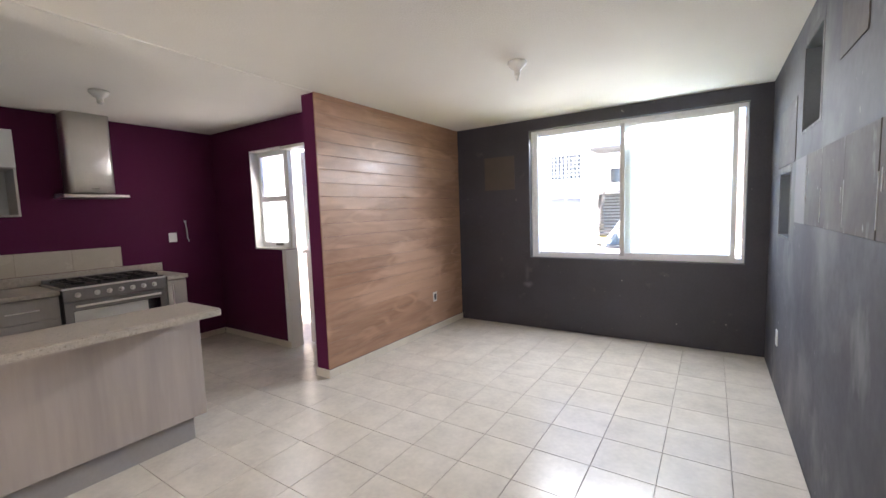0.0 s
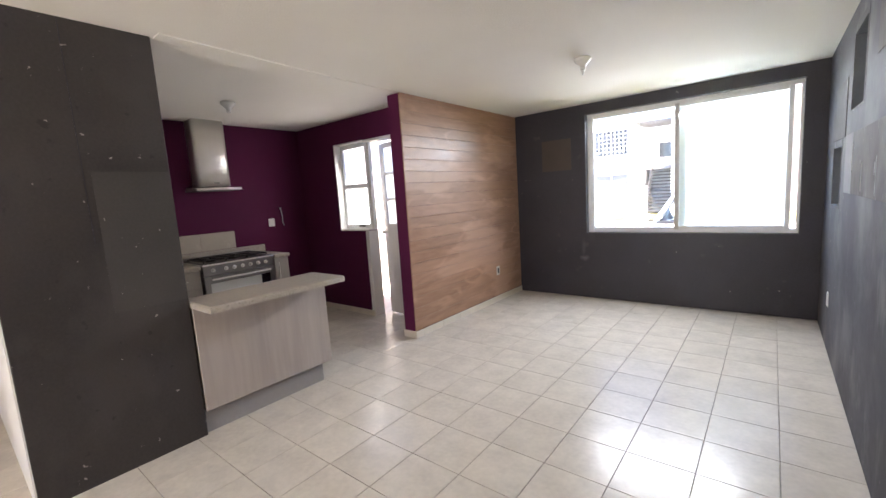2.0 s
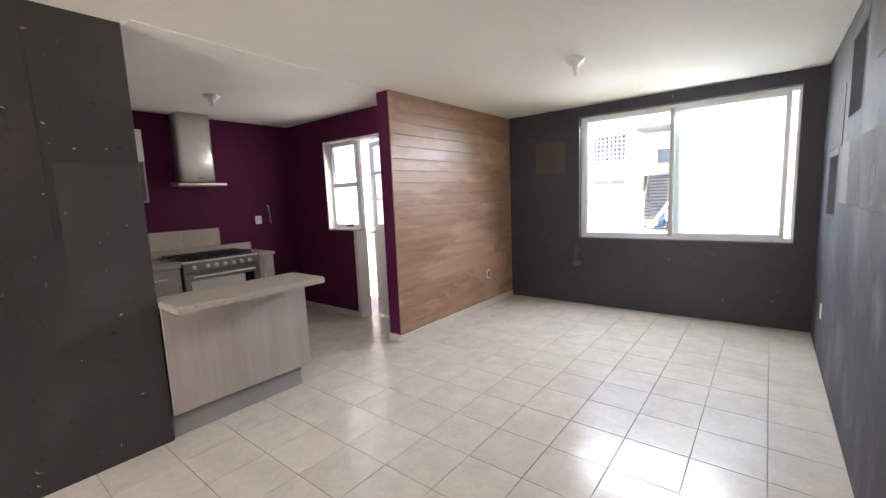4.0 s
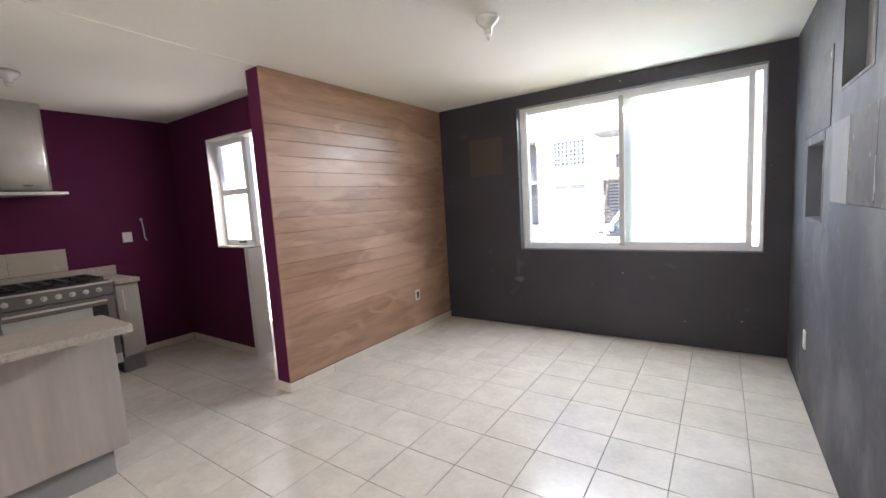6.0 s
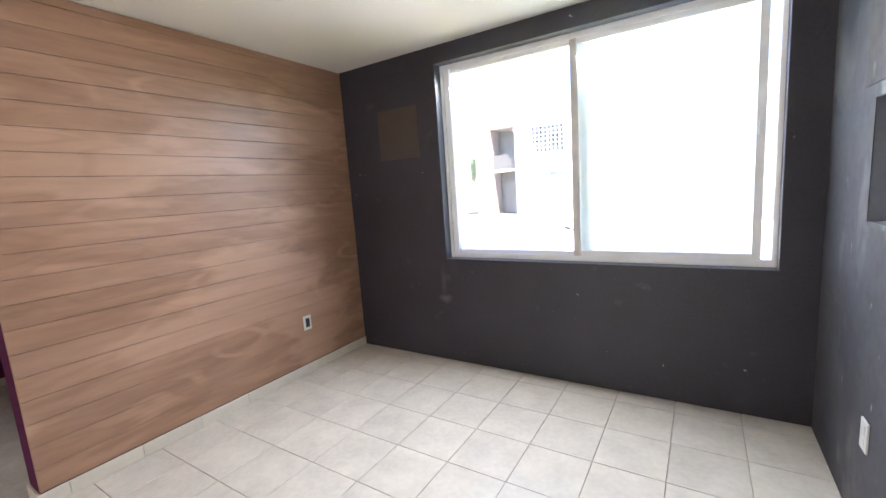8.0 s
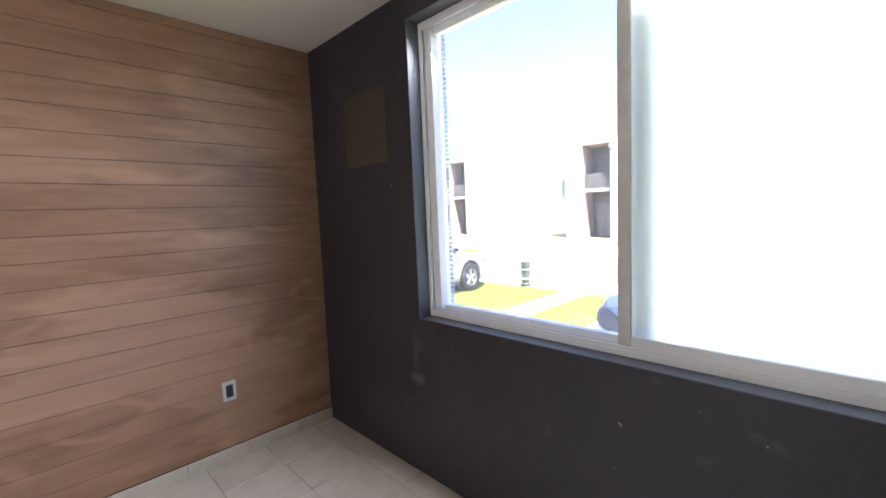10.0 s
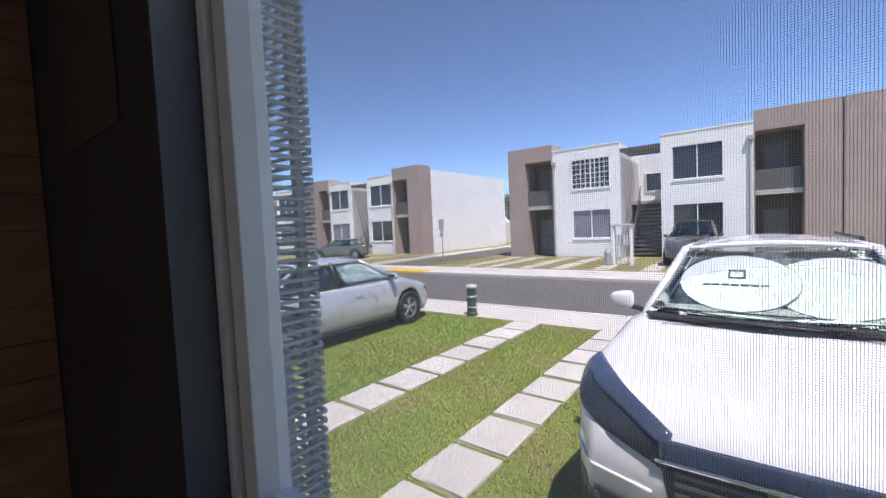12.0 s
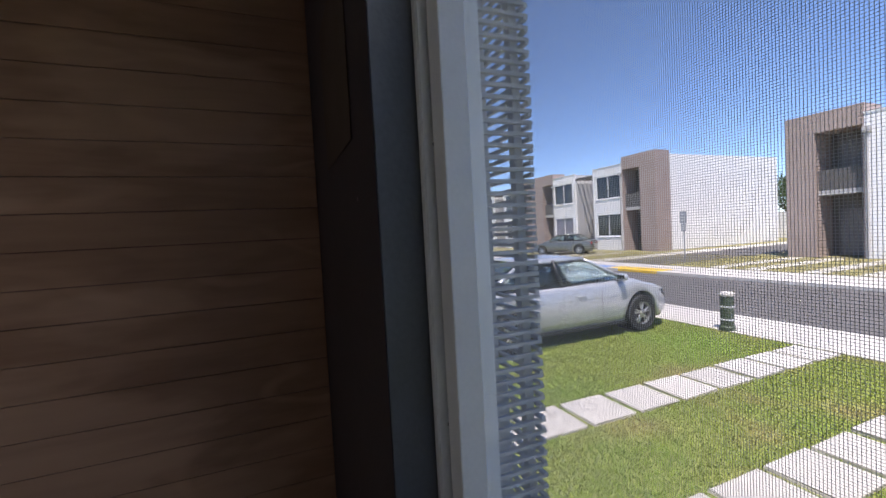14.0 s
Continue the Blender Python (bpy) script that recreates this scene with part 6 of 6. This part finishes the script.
def skirting():
    s = tagged(empty("baseboard", (XW, 3.5, 0)), label="beige ceramic skirting along the boards", category="baseboard", kind="structure")
    y = 2.400
    first = True
    while y < YN - 0.01:
        y1 = min(y + (0.12 if first else 0.332), YN - 0.003)
        part("skirting_tile", B(XW + 0.0005, XW + 0.011, y + 0.001, y1 - 0.001, 0.0005, 0.076, 0.002, 1), SKIRT, s)
        y, first = y1, False
    part("skirting_tile", B(XW - 0.168, XW - 0.0005, 2.399, 2.4115, 0.0005, 0.076, 0.002, 1), SKIRT, s)
    k = tagged(empty("baseboard_kitchen", (-4.5, YK, 0)), label="beige ceramic skirting along the plum walls", category="baseboard", kind="structure")
    x = XK + 0.012
    while x < KD[0] - 0.066:
        x1 = min(x + 0.332, KD[0] - 0.057)
        part("skirting_tile", B(x + 0.001, x1 - 0.001, YK - 0.011, YK - 0.0005, 0.0005, 0.07, 0.002, 1), SKIRT, k)
        x = x1
    part("skirting_tile", B(KD[0] - 0.056, KD[0] + 0.002, YK - 0.020, YK - 0.0085, 0.0005, 0.07, 0.002, 1), SKIRT, k)
    for y0, y1 in ((2.10, 2.43), (2.43, 2.778)):
        part("skirting_tile", B(XK + 0.0005, XK + 0.011, y0 + 0.001, y1 - 0.001, 0.0005, 0.07, 0.002, 1), SKIRT, k)


skirting()


def tiles():
    holder = tagged(empty("floor_tiling", (-1.2, 2.0, 0)), label="glossy beige ceramic floor tiles with grey joints", category="floor tiles", kind="structure")
    P, g, x0, y0 = 0.3325, 0.0015, 0.163, 2.610
    shared, rest_v, rest_f, n = None, [], [], 0
    rng = random.Random(4)
    for i in range(-17, 2):
        for j in range(-19, 8):
            xa, ya = x0 + i * P, y0 + j * P
            xb, yb = xa + P, ya + P
            x_lo, x_hi, y_lo, y_hi = max(xa, XK), min(xb, XR), max(ya, YB), min(yb, YN)
            if x_hi - x_lo < 0.01 or y_hi - y_lo < 0.01 or (y_lo > YK and x_hi < XW - 0.15):
                continue
            whole = x_hi - x_lo > P - 0.001 and y_hi - y_lo > P - 0.001
            if whole and xa > XW - 0.7 and ya > -1.55 and n < 300:
                if shared is None:
                    ob = part("tile", B(g, P - g, g, P - g, -0.010, 0.0, 0.0014, 1), TILE, holder)
                    shared = ob.data
                else:
                    ob = new("tile", shared)
                    ob.parent, ob.matrix_parent_inverse = holder, Matrix.Translation(-holder.location)
                ob.location = (xa, ya, rng.uniform(-0.0004, 0.0))
                n += 1
            elif xa > XW - 0.7 and ya > -1.2 and n < 300:
                part("tile", B(x_lo + g, x_hi - g, y_lo + g, y_hi - g, -0.010, 0.0, 0.0014, 1), TILE, holder)
                n += 1
            else:
                m = len(rest_v)
                a, b, c, d = x_lo + g, x_hi - g, y_lo + g, y_hi - g
                e = 0.0014
                rest_v += [(a, c, -0.01), (b, c, -0.01), (b, d, -0.01), (a, d, -0.01), (a, c, -e), (b, c, -e), (b, d, -e), (a, d, -e), (a + e, c + e, 0), (b - e, c + e, 0), (b - e, d - e, 0), (a + e, d - e, 0)]
                for k in range(4):
                    q = (k + 1) % 4
                    rest_f += [(m + k, m + q, m + 4 + q, m + 4 + k), (m + 4 + k, m + 4 + q, m + 8 + q, m + 8 + k)]
                rest_f.append((m + 8, m + 9, m + 10, m + 11))
    me = bpy.data.meshes.new("cut_tiles")
    me.from_pydata(rest_v, [], rest_f)
    me.materials.append(TILEJ)
    ob = new("cut_tiles", me)
    ob.parent, ob.matrix_parent_inverse = holder, Matrix.Translation(-holder.location)
    tagged(ob, kind="stuff", label="cut and far beige floor tiles")


tiles()
